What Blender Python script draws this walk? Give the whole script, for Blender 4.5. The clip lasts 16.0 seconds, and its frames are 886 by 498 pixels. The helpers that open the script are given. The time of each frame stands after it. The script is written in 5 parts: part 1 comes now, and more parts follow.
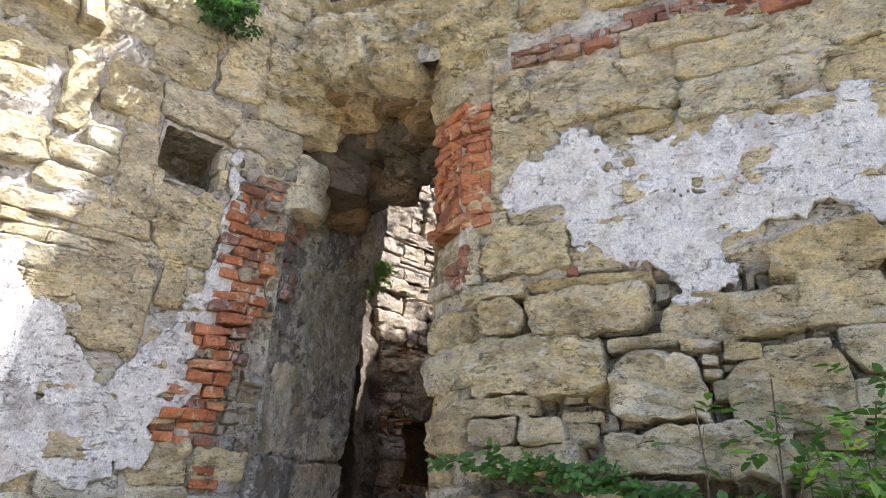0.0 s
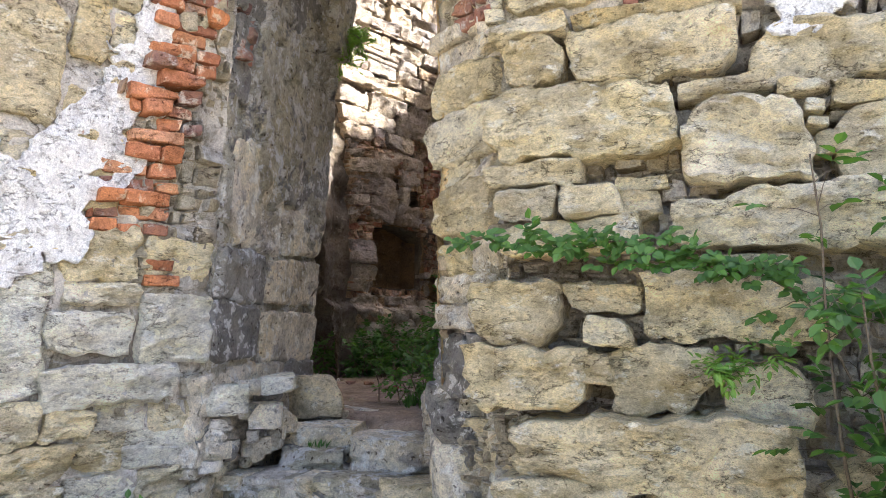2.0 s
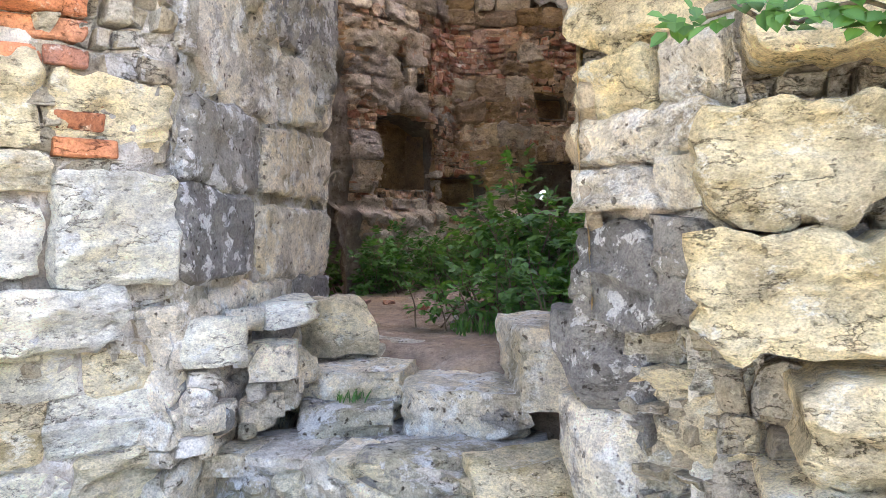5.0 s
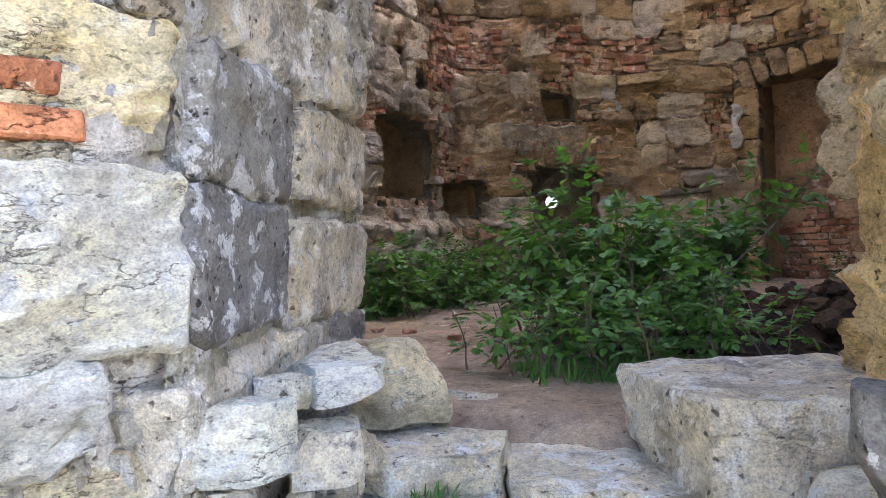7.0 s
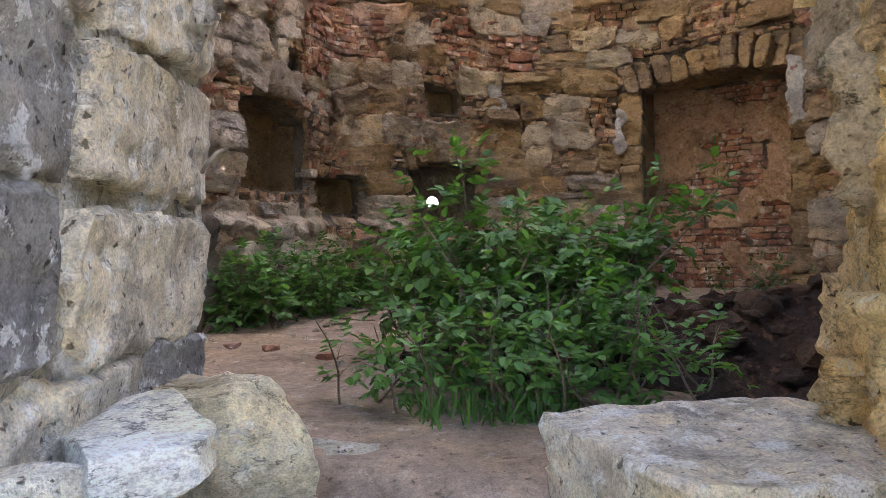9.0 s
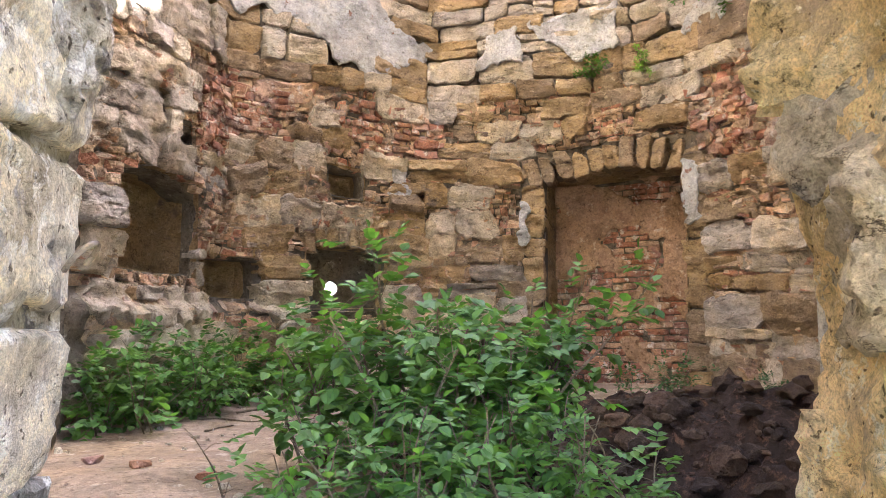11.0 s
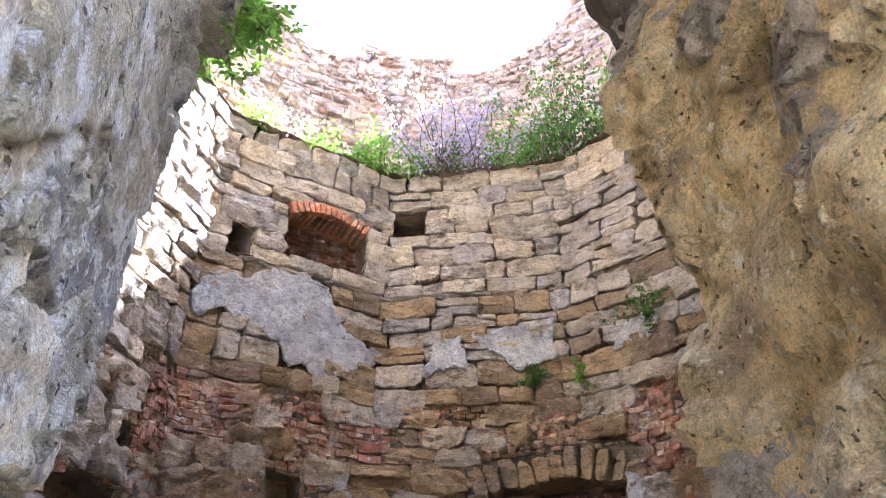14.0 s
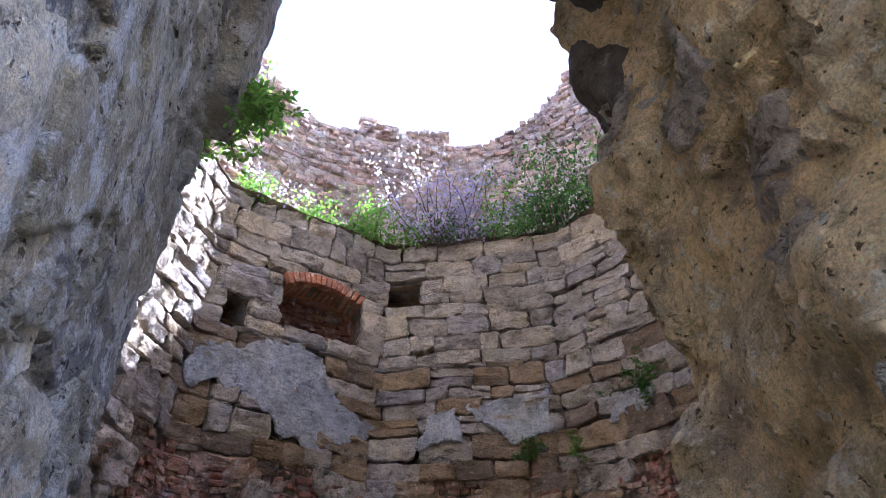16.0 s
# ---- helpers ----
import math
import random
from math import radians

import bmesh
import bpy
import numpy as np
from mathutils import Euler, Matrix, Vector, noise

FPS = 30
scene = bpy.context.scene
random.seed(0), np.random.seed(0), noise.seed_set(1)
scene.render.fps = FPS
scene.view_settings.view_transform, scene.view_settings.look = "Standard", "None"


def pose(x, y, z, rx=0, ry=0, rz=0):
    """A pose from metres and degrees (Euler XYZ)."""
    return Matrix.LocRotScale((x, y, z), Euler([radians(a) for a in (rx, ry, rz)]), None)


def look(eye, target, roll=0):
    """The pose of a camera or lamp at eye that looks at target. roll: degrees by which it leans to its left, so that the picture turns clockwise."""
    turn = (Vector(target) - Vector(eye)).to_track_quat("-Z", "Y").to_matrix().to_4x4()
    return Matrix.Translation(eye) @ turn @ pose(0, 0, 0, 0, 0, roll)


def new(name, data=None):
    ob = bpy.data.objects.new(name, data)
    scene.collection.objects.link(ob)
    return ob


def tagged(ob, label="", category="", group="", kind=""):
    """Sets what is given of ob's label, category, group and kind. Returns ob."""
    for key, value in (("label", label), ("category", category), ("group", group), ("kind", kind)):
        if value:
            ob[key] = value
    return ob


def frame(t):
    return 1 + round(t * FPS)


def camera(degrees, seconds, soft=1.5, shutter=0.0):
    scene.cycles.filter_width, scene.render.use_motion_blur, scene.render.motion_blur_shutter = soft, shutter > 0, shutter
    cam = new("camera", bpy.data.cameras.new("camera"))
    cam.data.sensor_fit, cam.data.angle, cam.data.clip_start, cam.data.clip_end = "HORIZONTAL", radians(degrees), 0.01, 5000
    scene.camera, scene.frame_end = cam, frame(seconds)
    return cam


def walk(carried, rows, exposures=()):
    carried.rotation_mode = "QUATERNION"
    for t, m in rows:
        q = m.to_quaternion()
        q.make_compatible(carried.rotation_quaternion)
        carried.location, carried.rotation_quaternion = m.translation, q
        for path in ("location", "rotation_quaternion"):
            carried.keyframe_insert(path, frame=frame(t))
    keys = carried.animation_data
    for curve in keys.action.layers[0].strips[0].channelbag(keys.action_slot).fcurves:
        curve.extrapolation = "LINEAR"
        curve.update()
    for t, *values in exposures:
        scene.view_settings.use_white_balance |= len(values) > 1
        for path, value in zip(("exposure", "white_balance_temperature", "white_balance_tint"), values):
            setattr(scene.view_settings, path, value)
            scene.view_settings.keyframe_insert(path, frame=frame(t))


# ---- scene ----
cam = camera(64.7, 16.0, soft=0.5)
METRES, EYE, TILT, LEAN, TURN = 4.8, 1.6, 21.0, -1.5, 0.0
ROWS = [
    (0.0, 0.0, 0.0, 0.0, 0.0, 0.0, -0.0),
    (0.5, -0.007, 0.0452, -0.0218, 0.19, -4.64, -0.37),
    (1.0, -0.0304, 0.0773, -0.0404, -1.79, -10.13, -0.81),
    (1.5, -0.0493, 0.1095, -0.0572, -3.62, -13.66, -0.94),
    (2.0, -0.0601, 0.1669, -0.0801, -4.1, -14.8, 0.06),
    (2.5, -0.0785, 0.2093, -0.1018, -4.07, -15.55, 0.95),
    (3.0, -0.1066, 0.2511, -0.1235, -4.47, -18.66, 0.96),
    (3.5, -0.1171, 0.2869, -0.1374, -5.5, -21.23, 0.95),
    (4.0, -0.1248, 0.3465, -0.1635, -5.76, -21.59, 1.48),
    (6.5, -0.1744, 0.5866, -0.2537, -7.73, -22.44, 0.45),
    (7.0, -0.2053, 0.6385, -0.2591, -9.32, -21.27, 0.81),
    (7.5, -0.2098, 0.6647, -0.2588, -10.93, -21.01, -0.51),
    (8.0, -0.1929, 0.6929, -0.2764, -12.99, -21.38, -2.14),
    (10.5, -0.1813, 0.8216, -0.3143, -25.28, -18.21, -7.36),
    (11.0, -0.18, 0.8302, -0.3068, -26.49, -13.52, -8.51),
    (11.5, -0.1859, 0.8322, -0.2989, -28.59, -8.12, -9.39),
    (12.0, -0.1911, 0.8298, -0.2945, -29.01, -3.98, -9.69),
    (12.5, -0.1959, 0.8253, -0.289, -29.57, 1.26, -10.27),
    (13.0, -0.2005, 0.823, -0.2853, -30.46, 5.55, -10.63),
    (13.5, -0.2028, 0.8198, -0.2824, -30.95, 8.71, -10.48),
    (14.0, -0.2055, 0.8171, -0.281, -31.22, 10.93, -10.38),
    (14.5, -0.207, 0.8141, -0.2795, -31.28, 12.69, -10.46),
    (15.0, -0.208, 0.8107, -0.2778, -31.37, 14.27, -10.46),
    (15.5, -0.2102, 0.8094, -0.2769, -31.53, 15.56, -10.44),
    (16.0, -0.2118, 0.8077, -0.2764, -31.67, 16.57, -10.43),
]
walk(cam, [(t, pose(0, 0, EYE, TILT, LEAN, TURN) @ pose(METRES * x, METRES * y, METRES * z, 90 + pitch, roll, yaw)) for t, x, y, z, yaw, pitch, roll in ROWS],
     [(0.0, 2.15, 5600, 20), (1.0, 2.65, 5650, 20), (2.5, 3.25, 5800, 20), (4.0, 3.85, 5800, 20), (6.5, 4.25, 5550, 20), (8.0, 4.02, 5600, 20), (10.5, 5.12, 5900, 20), (11.2, 5.35, 5900, 20), (12.0, 5.15, 6000, 20), (13.5, 4.72, 5400, 22), (14.5, 4.18, 4850, 24), (16.0, 3.22, 4700, 28)])

# ---- light ----
SUN_AZ, SUN_EL = 1.5, 50.0  # degrees from +x towards +y, and above the horizon
sun_dir = Vector((math.cos(radians(SUN_EL)) * math.cos(radians(SUN_AZ)), math.cos(radians(SUN_EL)) * math.sin(radians(SUN_AZ)), math.sin(radians(SUN_EL))))
world = bpy.data.worlds.new("sky")
scene.world = world
world.use_nodes = True
wn = world.node_tree
sky = wn.nodes.new("ShaderNodeTexSky")
sky.sky_type, sky.sun_disc = "NISHITA", False
sky.sun_elevation, sky.sun_rotation = radians(SUN_EL), radians(90 - SUN_AZ)
sky.air_density, sky.dust_density, sky.ozone_density = 1.0, 3.0, 1.0
wn.links.new(sky.outputs[0], wn.nodes["Background"].inputs[0])
wn.nodes["Background"].inputs[1].default_value = 0.085
sun = new("sun", bpy.data.lights.new("sun", "SUN"))
sun.data.energy, sun.data.angle, sun.data.color = 4.2, radians(0.6), (1.0, 0.95, 0.86)
sun.matrix_world = look(sun_dir * 30, (0, 0, 0))


# ---- materials ----
def node(nt, kind, **values):
    n = nt.nodes.new(kind)
    for key, value in values.items():
        n.inputs[key].default_value = value
    return n


def ramp(nt, fac, stops):
    n = nt.nodes.new("ShaderNodeValToRGB")
    while len(n.color_ramp.elements) < len(stops):
        n.color_ramp.elements.new(0.5)
    for e, (p, c) in zip(n.color_ramp.elements, stops):
        e.position, e.color = p, (*c, 1) if len(c) == 3 else c
    nt.links.new(fac, n.inputs[0])
    return n.outputs[0]


def mix(nt, fac, a, b, blend="MIX"):
    n = nt.nodes.new("ShaderNodeMix")
    n.data_type, n.blend_type = "RGBA", blend
    for value, slot in ((fac, n.inputs[0]), (a, n.inputs[6]), (b, n.inputs[7])):
        if isinstance(value, (int, float)):
            slot.default_value = value
        elif isinstance(value, tuple):
            slot.default_value = (*value, 1)
        else:
            nt.links.new(value, slot)
    return n.outputs[2]


def noise_tex(nt, vec, scale, detail=6.0, rough=0.6):
    n = node(nt, "ShaderNodeTexNoise", Scale=scale, Detail=detail, Roughness=rough)
    nt.links.new(vec, n.inputs["Vector"])
    return n.outputs[0]


def surface(name, tones, stain=None, stain_at=(0.5, 0.62), stain_scale=3.0, second=None, second_at=(0.58, 0.66), second_scale=9.0,
            grain=45.0, bump=1.0, dist=0.026, rough=0.92, per="object", stretch=1.0, cracks=0.85, pits=0.6, hues=0.5):
    """A rough mineral surface: tones by piece, mottled; two kinds of stain with shapes of their own; grain and relief."""
    m = bpy.data.materials.new(name)
    m.use_nodes = True
    nt = m.node_tree
    bsdf = nt.nodes["Principled BSDF"]
    tc = nt.nodes.new("ShaderNodeTexCoord")
    mp = nt.nodes.new("ShaderNodeMapping")
    mp.inputs["Scale"].default_value = (1, 1, stretch)
    nt.links.new(tc.outputs["Object"], mp.inputs[0])
    vec = mp.outputs[0]
    if per == "object":
        rnd = nt.nodes.new("ShaderNodeObjectInfo").outputs["Random"]
    else:
        rnd = nt.nodes.new("ShaderNodeNewGeometry").outputs["Random Per Island"]
    base = ramp(nt, rnd, [(i / max(1, len(tones) - 1), c) for i, c in enumerate(tones)])
    big = noise_tex(nt, vec, 4.0, 8.0, 0.65)
    base = mix(nt, 0.95, base, ramp(nt, big, [(0.3, (0.5, 0.47, 0.43)), (0.5, (1, 1, 1)), (0.7, (1.3, 1.27, 1.2))]), "MULTIPLY")
    hue = noise_tex(nt, vec, 2.6, 4.0, 0.6)
    base = mix(nt, hues, base, ramp(nt, hue, [(0.38, (0.98, 0.92, 0.7)), (0.5, (1, 1, 0.95)), (0.62, (1.05, 1.06, 1.1))]), "MULTIPLY")
    fine = noise_tex(nt, vec, grain, 5.0, 0.7)
    base = mix(nt, 0.6, base, ramp(nt, fine, [(0.3, (0.5, 0.47, 0.43)), (0.5, (1, 1, 1)), (0.7, (1.3, 1.29, 1.25))]), "MULTIPLY")
    if stain:
        f = ramp(nt, noise_tex(nt, vec, stain_scale, 9.0, 0.7), [(stain_at[0], (0, 0, 0)), (stain_at[1], (1, 1, 1))])
        base = mix(nt, f, base, stain)
    if second:
        f = ramp(nt, noise_tex(nt, vec, second_scale, 9.0, 0.72), [(second_at[0], (0, 0, 0)), (second_at[1], (1, 1, 1))])
        base = mix(nt, f, base, second)
    micro = noise_tex(nt, vec, 150.0, 4.0, 0.7)
    base = mix(nt, 0.58, base, ramp(nt, micro, [(0.34, (0.5, 0.48, 0.45)), (0.5, (1, 1, 1)), (0.66, (1.35, 1.34, 1.3))]), "MULTIPLY")
    blot = noise_tex(nt, vec, 13.0, 7.0, 0.72)
    base = mix(nt, 0.6, base, ramp(nt, blot, [(0.34, (0.5, 0.47, 0.43)), (0.44, (1, 1, 1)), (0.62, (1.22, 1.21, 1.17))]), "MULTIPLY")
    # pits and cracks: the shade inside them is put into the colour too
    pit = ramp(nt, noise_tex(nt, vec, grain * 0.8, 3.0, 0.55), [(0.31, (0.25, 0.22, 0.19)), (0.365, (1, 1, 1))])
    base = mix(nt, pits, base, pit, "MULTIPLY")
    crack_map = nt.nodes.new("ShaderNodeMapping")
    crack_map.inputs["Scale"].default_value = (1, 1, 2.4)
    nt.links.new(tc.outputs["Object"], crack_map.inputs[0])
    seam = noise_tex(nt, crack_map.outputs[0], 3.2, 7.0, 0.62)
    crack = ramp(nt, seam, [(0.48, (1, 1, 1)), (0.494, (0.85, 0.82, 0.76)), (0.4985, (0.12, 0.1, 0.08)), (0.5015, (0.12, 0.1, 0.08)), (0.506, (1, 1, 1))])
    where = ramp(nt, noise_tex(nt, vec, 5.0, 3.0, 0.5), [(0.48, (0, 0, 0)), (0.52, (1, 1, 1))])
    crack = mix(nt, where, (1.0, 1.0, 1.0), crack)
    fine_seam = noise_tex(nt, crack_map.outputs[0], 9.0, 5.0, 0.6)
    line = ramp(nt, fine_seam, [(0.487, (1, 1, 1)), (0.496, (0.85, 0.83, 0.79)), (0.4985, (0.2, 0.17, 0.14)), (0.5015, (0.2, 0.17, 0.14)), (0.505, (1, 1, 1))])
    where2 = ramp(nt, noise_tex(nt, vec, 7.0, 3.0, 0.5), [(0.55, (0, 0, 0)), (0.6, (1, 1, 1))])
    crack = mix(nt, where2, crack, mix(nt, 1.0, crack, line, "MULTIPLY"))
    base = mix(nt, cracks, base, crack, "MULTIPLY")
    crack = mix(nt, 1.0, crack, pit, "MULTIPLY")
    nt.links.new(base, bsdf.inputs["Base Color"])
    bsdf.inputs["Roughness"].default_value = rough
    bsdf.inputs["Specular IOR Level"].default_value = 0.2
    vor = node(nt, "ShaderNodeTexVoronoi", Scale=grain * 0.45)
    nt.links.new(vec, vor.inputs["Vector"])
    mid = noise_tex(nt, vec, grain * 0.3, 8.0, 0.75)
    add = nt.nodes.new("ShaderNodeMath")
    add.operation = "MULTIPLY_ADD"
    nt.links.new(mid, add.inputs[0])
    add.inputs[1].default_value = 1.4
    nt.links.new(fine, add.inputs[2])
    add2 = nt.nodes.new("ShaderNodeMath")
    add2.operation = "MULTIPLY_ADD"
    nt.links.new(vor.outputs["Distance"], add2.inputs[0])
    add2.inputs[1].default_value = 0.5
    nt.links.new(add.outputs[0], add2.inputs[2])
    add4 = nt.nodes.new("ShaderNodeMath")
    add4.operation = "MULTIPLY_ADD"
    nt.links.new(micro, add4.inputs[0])
    add4.inputs[1].default_value = 0.7
    nt.links.new(add2.outputs[0], add4.inputs[2])
    bmp = nt.nodes.new("ShaderNodeBump")
    bmp.inputs["Strength"].default_value, bmp.inputs["Distance"].default_value = bump, dist
    add3 = nt.nodes.new("ShaderNodeMath")
    add3.operation = "MULTIPLY_ADD"
    nt.links.new(crack, add3.inputs[0])
    add3.inputs[1].default_value = 1.6
    nt.links.new(add4.outputs[0], add3.inputs[2])
    nt.links.new(add3.outputs[0], bmp.inputs["Height"])
    nt.links.new(bmp.outputs[0], bsdf.inputs["Normal"])
    return m


SANDSTONE = surface("sandstone", [(0.783, 0.667, 0.395), (0.814, 0.717, 0.479), (0.68, 0.576, 0.357), (0.845, 0.768, 0.555), (0.762, 0.626, 0.348)],
                    stain=(0.484, 0.384, 0.188), stain_at=(0.55, 0.66), second=(0.845, 0.788, 0.611), second_at=(0.56, 0.64), stretch=1.6)
PALE = surface("pale_limestone", [(0.842, 0.805, 0.659), (0.813, 0.776, 0.632), (0.852, 0.825, 0.704)], stain=(0.548, 0.485, 0.325), stain_at=(0.60, 0.68), second=(0.783, 0.766, 0.676), stretch=1.6)
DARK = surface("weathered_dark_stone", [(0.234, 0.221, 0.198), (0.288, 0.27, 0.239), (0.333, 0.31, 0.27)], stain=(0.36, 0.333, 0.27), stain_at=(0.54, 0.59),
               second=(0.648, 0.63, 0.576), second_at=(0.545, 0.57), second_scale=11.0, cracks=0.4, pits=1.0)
GREY = surface("grey_ashlar", [(0.50, 0.45, 0.33), (0.46, 0.42, 0.32), (0.54, 0.49, 0.36)], stain=(0.23, 0.215, 0.19), stain_at=(0.53, 0.60), stain_scale=4.0, second=(0.66, 0.63, 0.55), second_at=(0.52, 0.58), grain=38.0, cracks=0.35, pits=1.0)
ASHLAR = surface("tan_ashlar", [(0.762, 0.67, 0.492), (0.716, 0.635, 0.48), (0.809, 0.728, 0.549)], stain=(0.416, 0.37, 0.297), stain_at=(0.57, 0.63), stain_scale=5.0,
                 second=(0.901, 0.855, 0.732), second_at=(0.52, 0.60), grain=42.0, cracks=0.4, pits=0.9)
# tower materials are toned down: the room's dimmer light is put into their colour
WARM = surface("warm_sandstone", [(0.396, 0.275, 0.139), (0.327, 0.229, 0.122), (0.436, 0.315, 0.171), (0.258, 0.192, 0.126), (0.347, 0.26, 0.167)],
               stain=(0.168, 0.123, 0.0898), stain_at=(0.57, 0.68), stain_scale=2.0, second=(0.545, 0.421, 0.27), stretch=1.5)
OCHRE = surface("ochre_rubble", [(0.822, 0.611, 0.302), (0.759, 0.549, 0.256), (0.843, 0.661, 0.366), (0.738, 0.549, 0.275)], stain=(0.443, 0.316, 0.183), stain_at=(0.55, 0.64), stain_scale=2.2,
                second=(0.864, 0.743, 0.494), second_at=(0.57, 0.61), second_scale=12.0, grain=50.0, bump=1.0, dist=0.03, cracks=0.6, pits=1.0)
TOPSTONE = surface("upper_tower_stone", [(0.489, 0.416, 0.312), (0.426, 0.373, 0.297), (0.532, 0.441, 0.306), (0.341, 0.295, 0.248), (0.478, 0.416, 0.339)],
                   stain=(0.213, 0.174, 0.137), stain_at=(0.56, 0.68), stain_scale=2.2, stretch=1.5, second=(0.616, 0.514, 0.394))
MORTAR = surface("lime_mortar", [(0.66, 0.61, 0.51), (0.60, 0.55, 0.46)], stain=(0.34, 0.29, 0.22), second=(0.72, 0.69, 0.62), grain=30.0, bump=0.9, dist=0.02, hues=0.3)
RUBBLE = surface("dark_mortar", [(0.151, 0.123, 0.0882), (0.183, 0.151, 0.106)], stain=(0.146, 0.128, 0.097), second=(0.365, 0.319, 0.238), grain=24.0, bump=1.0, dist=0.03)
PLASTER = surface("old_white_plaster", [(0.80, 0.78, 0.73), (0.77, 0.755, 0.71)], stain=(0.55, 0.52, 0.46), stain_at=(0.48, 0.62), stain_scale=4.0, second=(0.42, 0.28, 0.20),
                  second_at=(0.635, 0.66), second_scale=8.0, grain=50.0, bump=0.9, dist=0.012, cracks=0.5, hues=0.15)
# spotted plaster with a darker base that stands in for the tower's weaker light
DULLPLASTER = surface("dimmed_plaster", [(0.51, 0.493, 0.459), (0.476, 0.463, 0.433)], stain=(0.34, 0.319, 0.281), stain_at=(0.48, 0.66), second=(0.306, 0.17, 0.119), second_at=(0.62, 0.645), second_scale=7.0, grain=42.0, cracks=0.4)
PALEWARM = surface("light_tower_stone", [(0.549, 0.447, 0.297), (0.487, 0.418, 0.328), (0.589, 0.486, 0.328)], stain=(0.263, 0.214, 0.158), stain_at=(0.56, 0.68), stain_scale=2.2, second=(0.63, 0.544, 0.427))
RENDER = surface("stained_render", [(0.363, 0.241, 0.155), (0.33, 0.217, 0.139)], stain=(0.165, 0.0924, 0.062), stain_at=(0.54, 0.66), stain_scale=2.0, second=(0.495, 0.402, 0.294), grain=40.0, dist=0.012, cracks=0.4)
TFILL = surface("tower_rubble", [(0.521, 0.358, 0.206), (0.406, 0.291, 0.185), (0.607, 0.438, 0.265), (0.491, 0.225, 0.146), (0.447, 0.346, 0.252), (0.664, 0.517, 0.372)], stain=(0.231, 0.173, 0.132), second=(0.664, 0.504, 0.356), per="island")
BRICK = surface("red_brick", [(0.483, 0.194, 0.0902), (0.552, 0.238, 0.114), (0.38, 0.151, 0.0808), (0.575, 0.302, 0.162)], stain=(0.299, 0.14, 0.0855), stain_at=(0.55, 0.63), second=(0.667, 0.497, 0.332),
                second_at=(0.56, 0.62), grain=60.0, bump=0.8, dist=0.012)
OLDBRICK = surface("dusty_brick", [(0.347, 0.165, 0.103), (0.284, 0.127, 0.0805), (0.399, 0.231, 0.149), (0.378, 0.286, 0.207)], stain=(0.231, 0.132, 0.103), second=(0.483, 0.418, 0.345),
                   second_at=(0.54, 0.62), grain=50.0, bump=0.8, dist=0.015)
SOIL = surface("trodden_soil", [(0.272, 0.207, 0.143), (0.255, 0.19, 0.13)], stain=(0.215, 0.155, 0.105), second=(0.363, 0.298, 0.218), grain=30.0, bump=0.6, dist=0.015, cracks=0.2)
DARKSOIL = surface("dark_loose_soil", [(0.0525, 0.0324, 0.0223), (0.063, 0.0388, 0.0264)], stain=(0.0315, 0.0208, 0.0149), second=(0.179, 0.0946, 0.0537), second_at=(0.54, 0.66), grain=18.0, bump=1.0, dist=0.04)

CLODS = surface("soil_clods", [(0.045, 0.0315, 0.0225), (0.075, 0.0495, 0.033), (0.112, 0.0735, 0.048), (0.0375, 0.027, 0.021)], second=(0.15, 0.0975, 0.0638), grain=30.0, per="island", cracks=0.3)


def leafy(name, tones):
    m = bpy.data.materials.new(name)
    m.use_nodes = True
    nt = m.node_tree
    bsdf = nt.nodes["Principled BSDF"]
    rnd = nt.nodes.new("ShaderNodeNewGeometry").outputs["Random Per Island"]
    col = ramp(nt, rnd, [(i / max(1, len(tones) - 1), c) for i, c in enumerate(tones)])
    nt.links.new(col, bsdf.inputs["Base Color"])
    bsdf.inputs["Roughness"].default_value = 0.6
    tr = nt.nodes.new("ShaderNodeBsdfTranslucent")
    nt.links.new(mix(nt, 1.0, col, (1.3, 1.5, 0.6), "MULTIPLY"), tr.inputs[0])
    ms = nt.nodes.new("ShaderNodeMixShader")
    ms.inputs[0].default_value = 0.38
    nt.links.new(bsdf.outputs[0], ms.inputs[1])
    nt.links.new(tr.outputs[0], ms.inputs[2])
    nt.links.new(ms.outputs[0], nt.nodes["Material Output"].inputs[0])
    return m


LEAF = leafy("elder_leaves", [(0.0514, 0.108, 0.021), (0.0771, 0.167, 0.0267), (0.116, 0.224, 0.0363), (0.0599, 0.13, 0.0291)])
DEEPLEAF = leafy("dark_leaves", [(0.03, 0.075, 0.025), (0.045, 0.10, 0.03), (0.06, 0.13, 0.035)])
YOUNG = leafy("young_leaves", [(0.16, 0.28, 0.05), (0.23, 0.38, 0.06), (0.12, 0.23, 0.05)])
LILAC = leafy("lilac_blossom", [(0.42, 0.34, 0.62), (0.50, 0.41, 0.68), (0.34, 0.26, 0.52)])
DRY = leafy("dry_grass", [(0.40, 0.32, 0.18), (0.34, 0.27, 0.15)])
FILL = surface("rubble_fill", [(0.48, 0.42, 0.30), (0.58, 0.54, 0.44), (0.36, 0.31, 0.23), (0.52, 0.44, 0.29), (0.66, 0.63, 0.56)], stain=(0.27, 0.23, 0.17), second=(0.54, 0.50, 0.42), per="island")
# ground out of view; tone picked for the sunlight it bounces onto the walls
BOUNCE_GROUND = surface("bounce_ground", [(0.42, 0.38, 0.30), (0.40, 0.36, 0.28)], stain=(0.28, 0.26, 0.16), second=(0.36, 0.33, 0.27), grain=25.0)
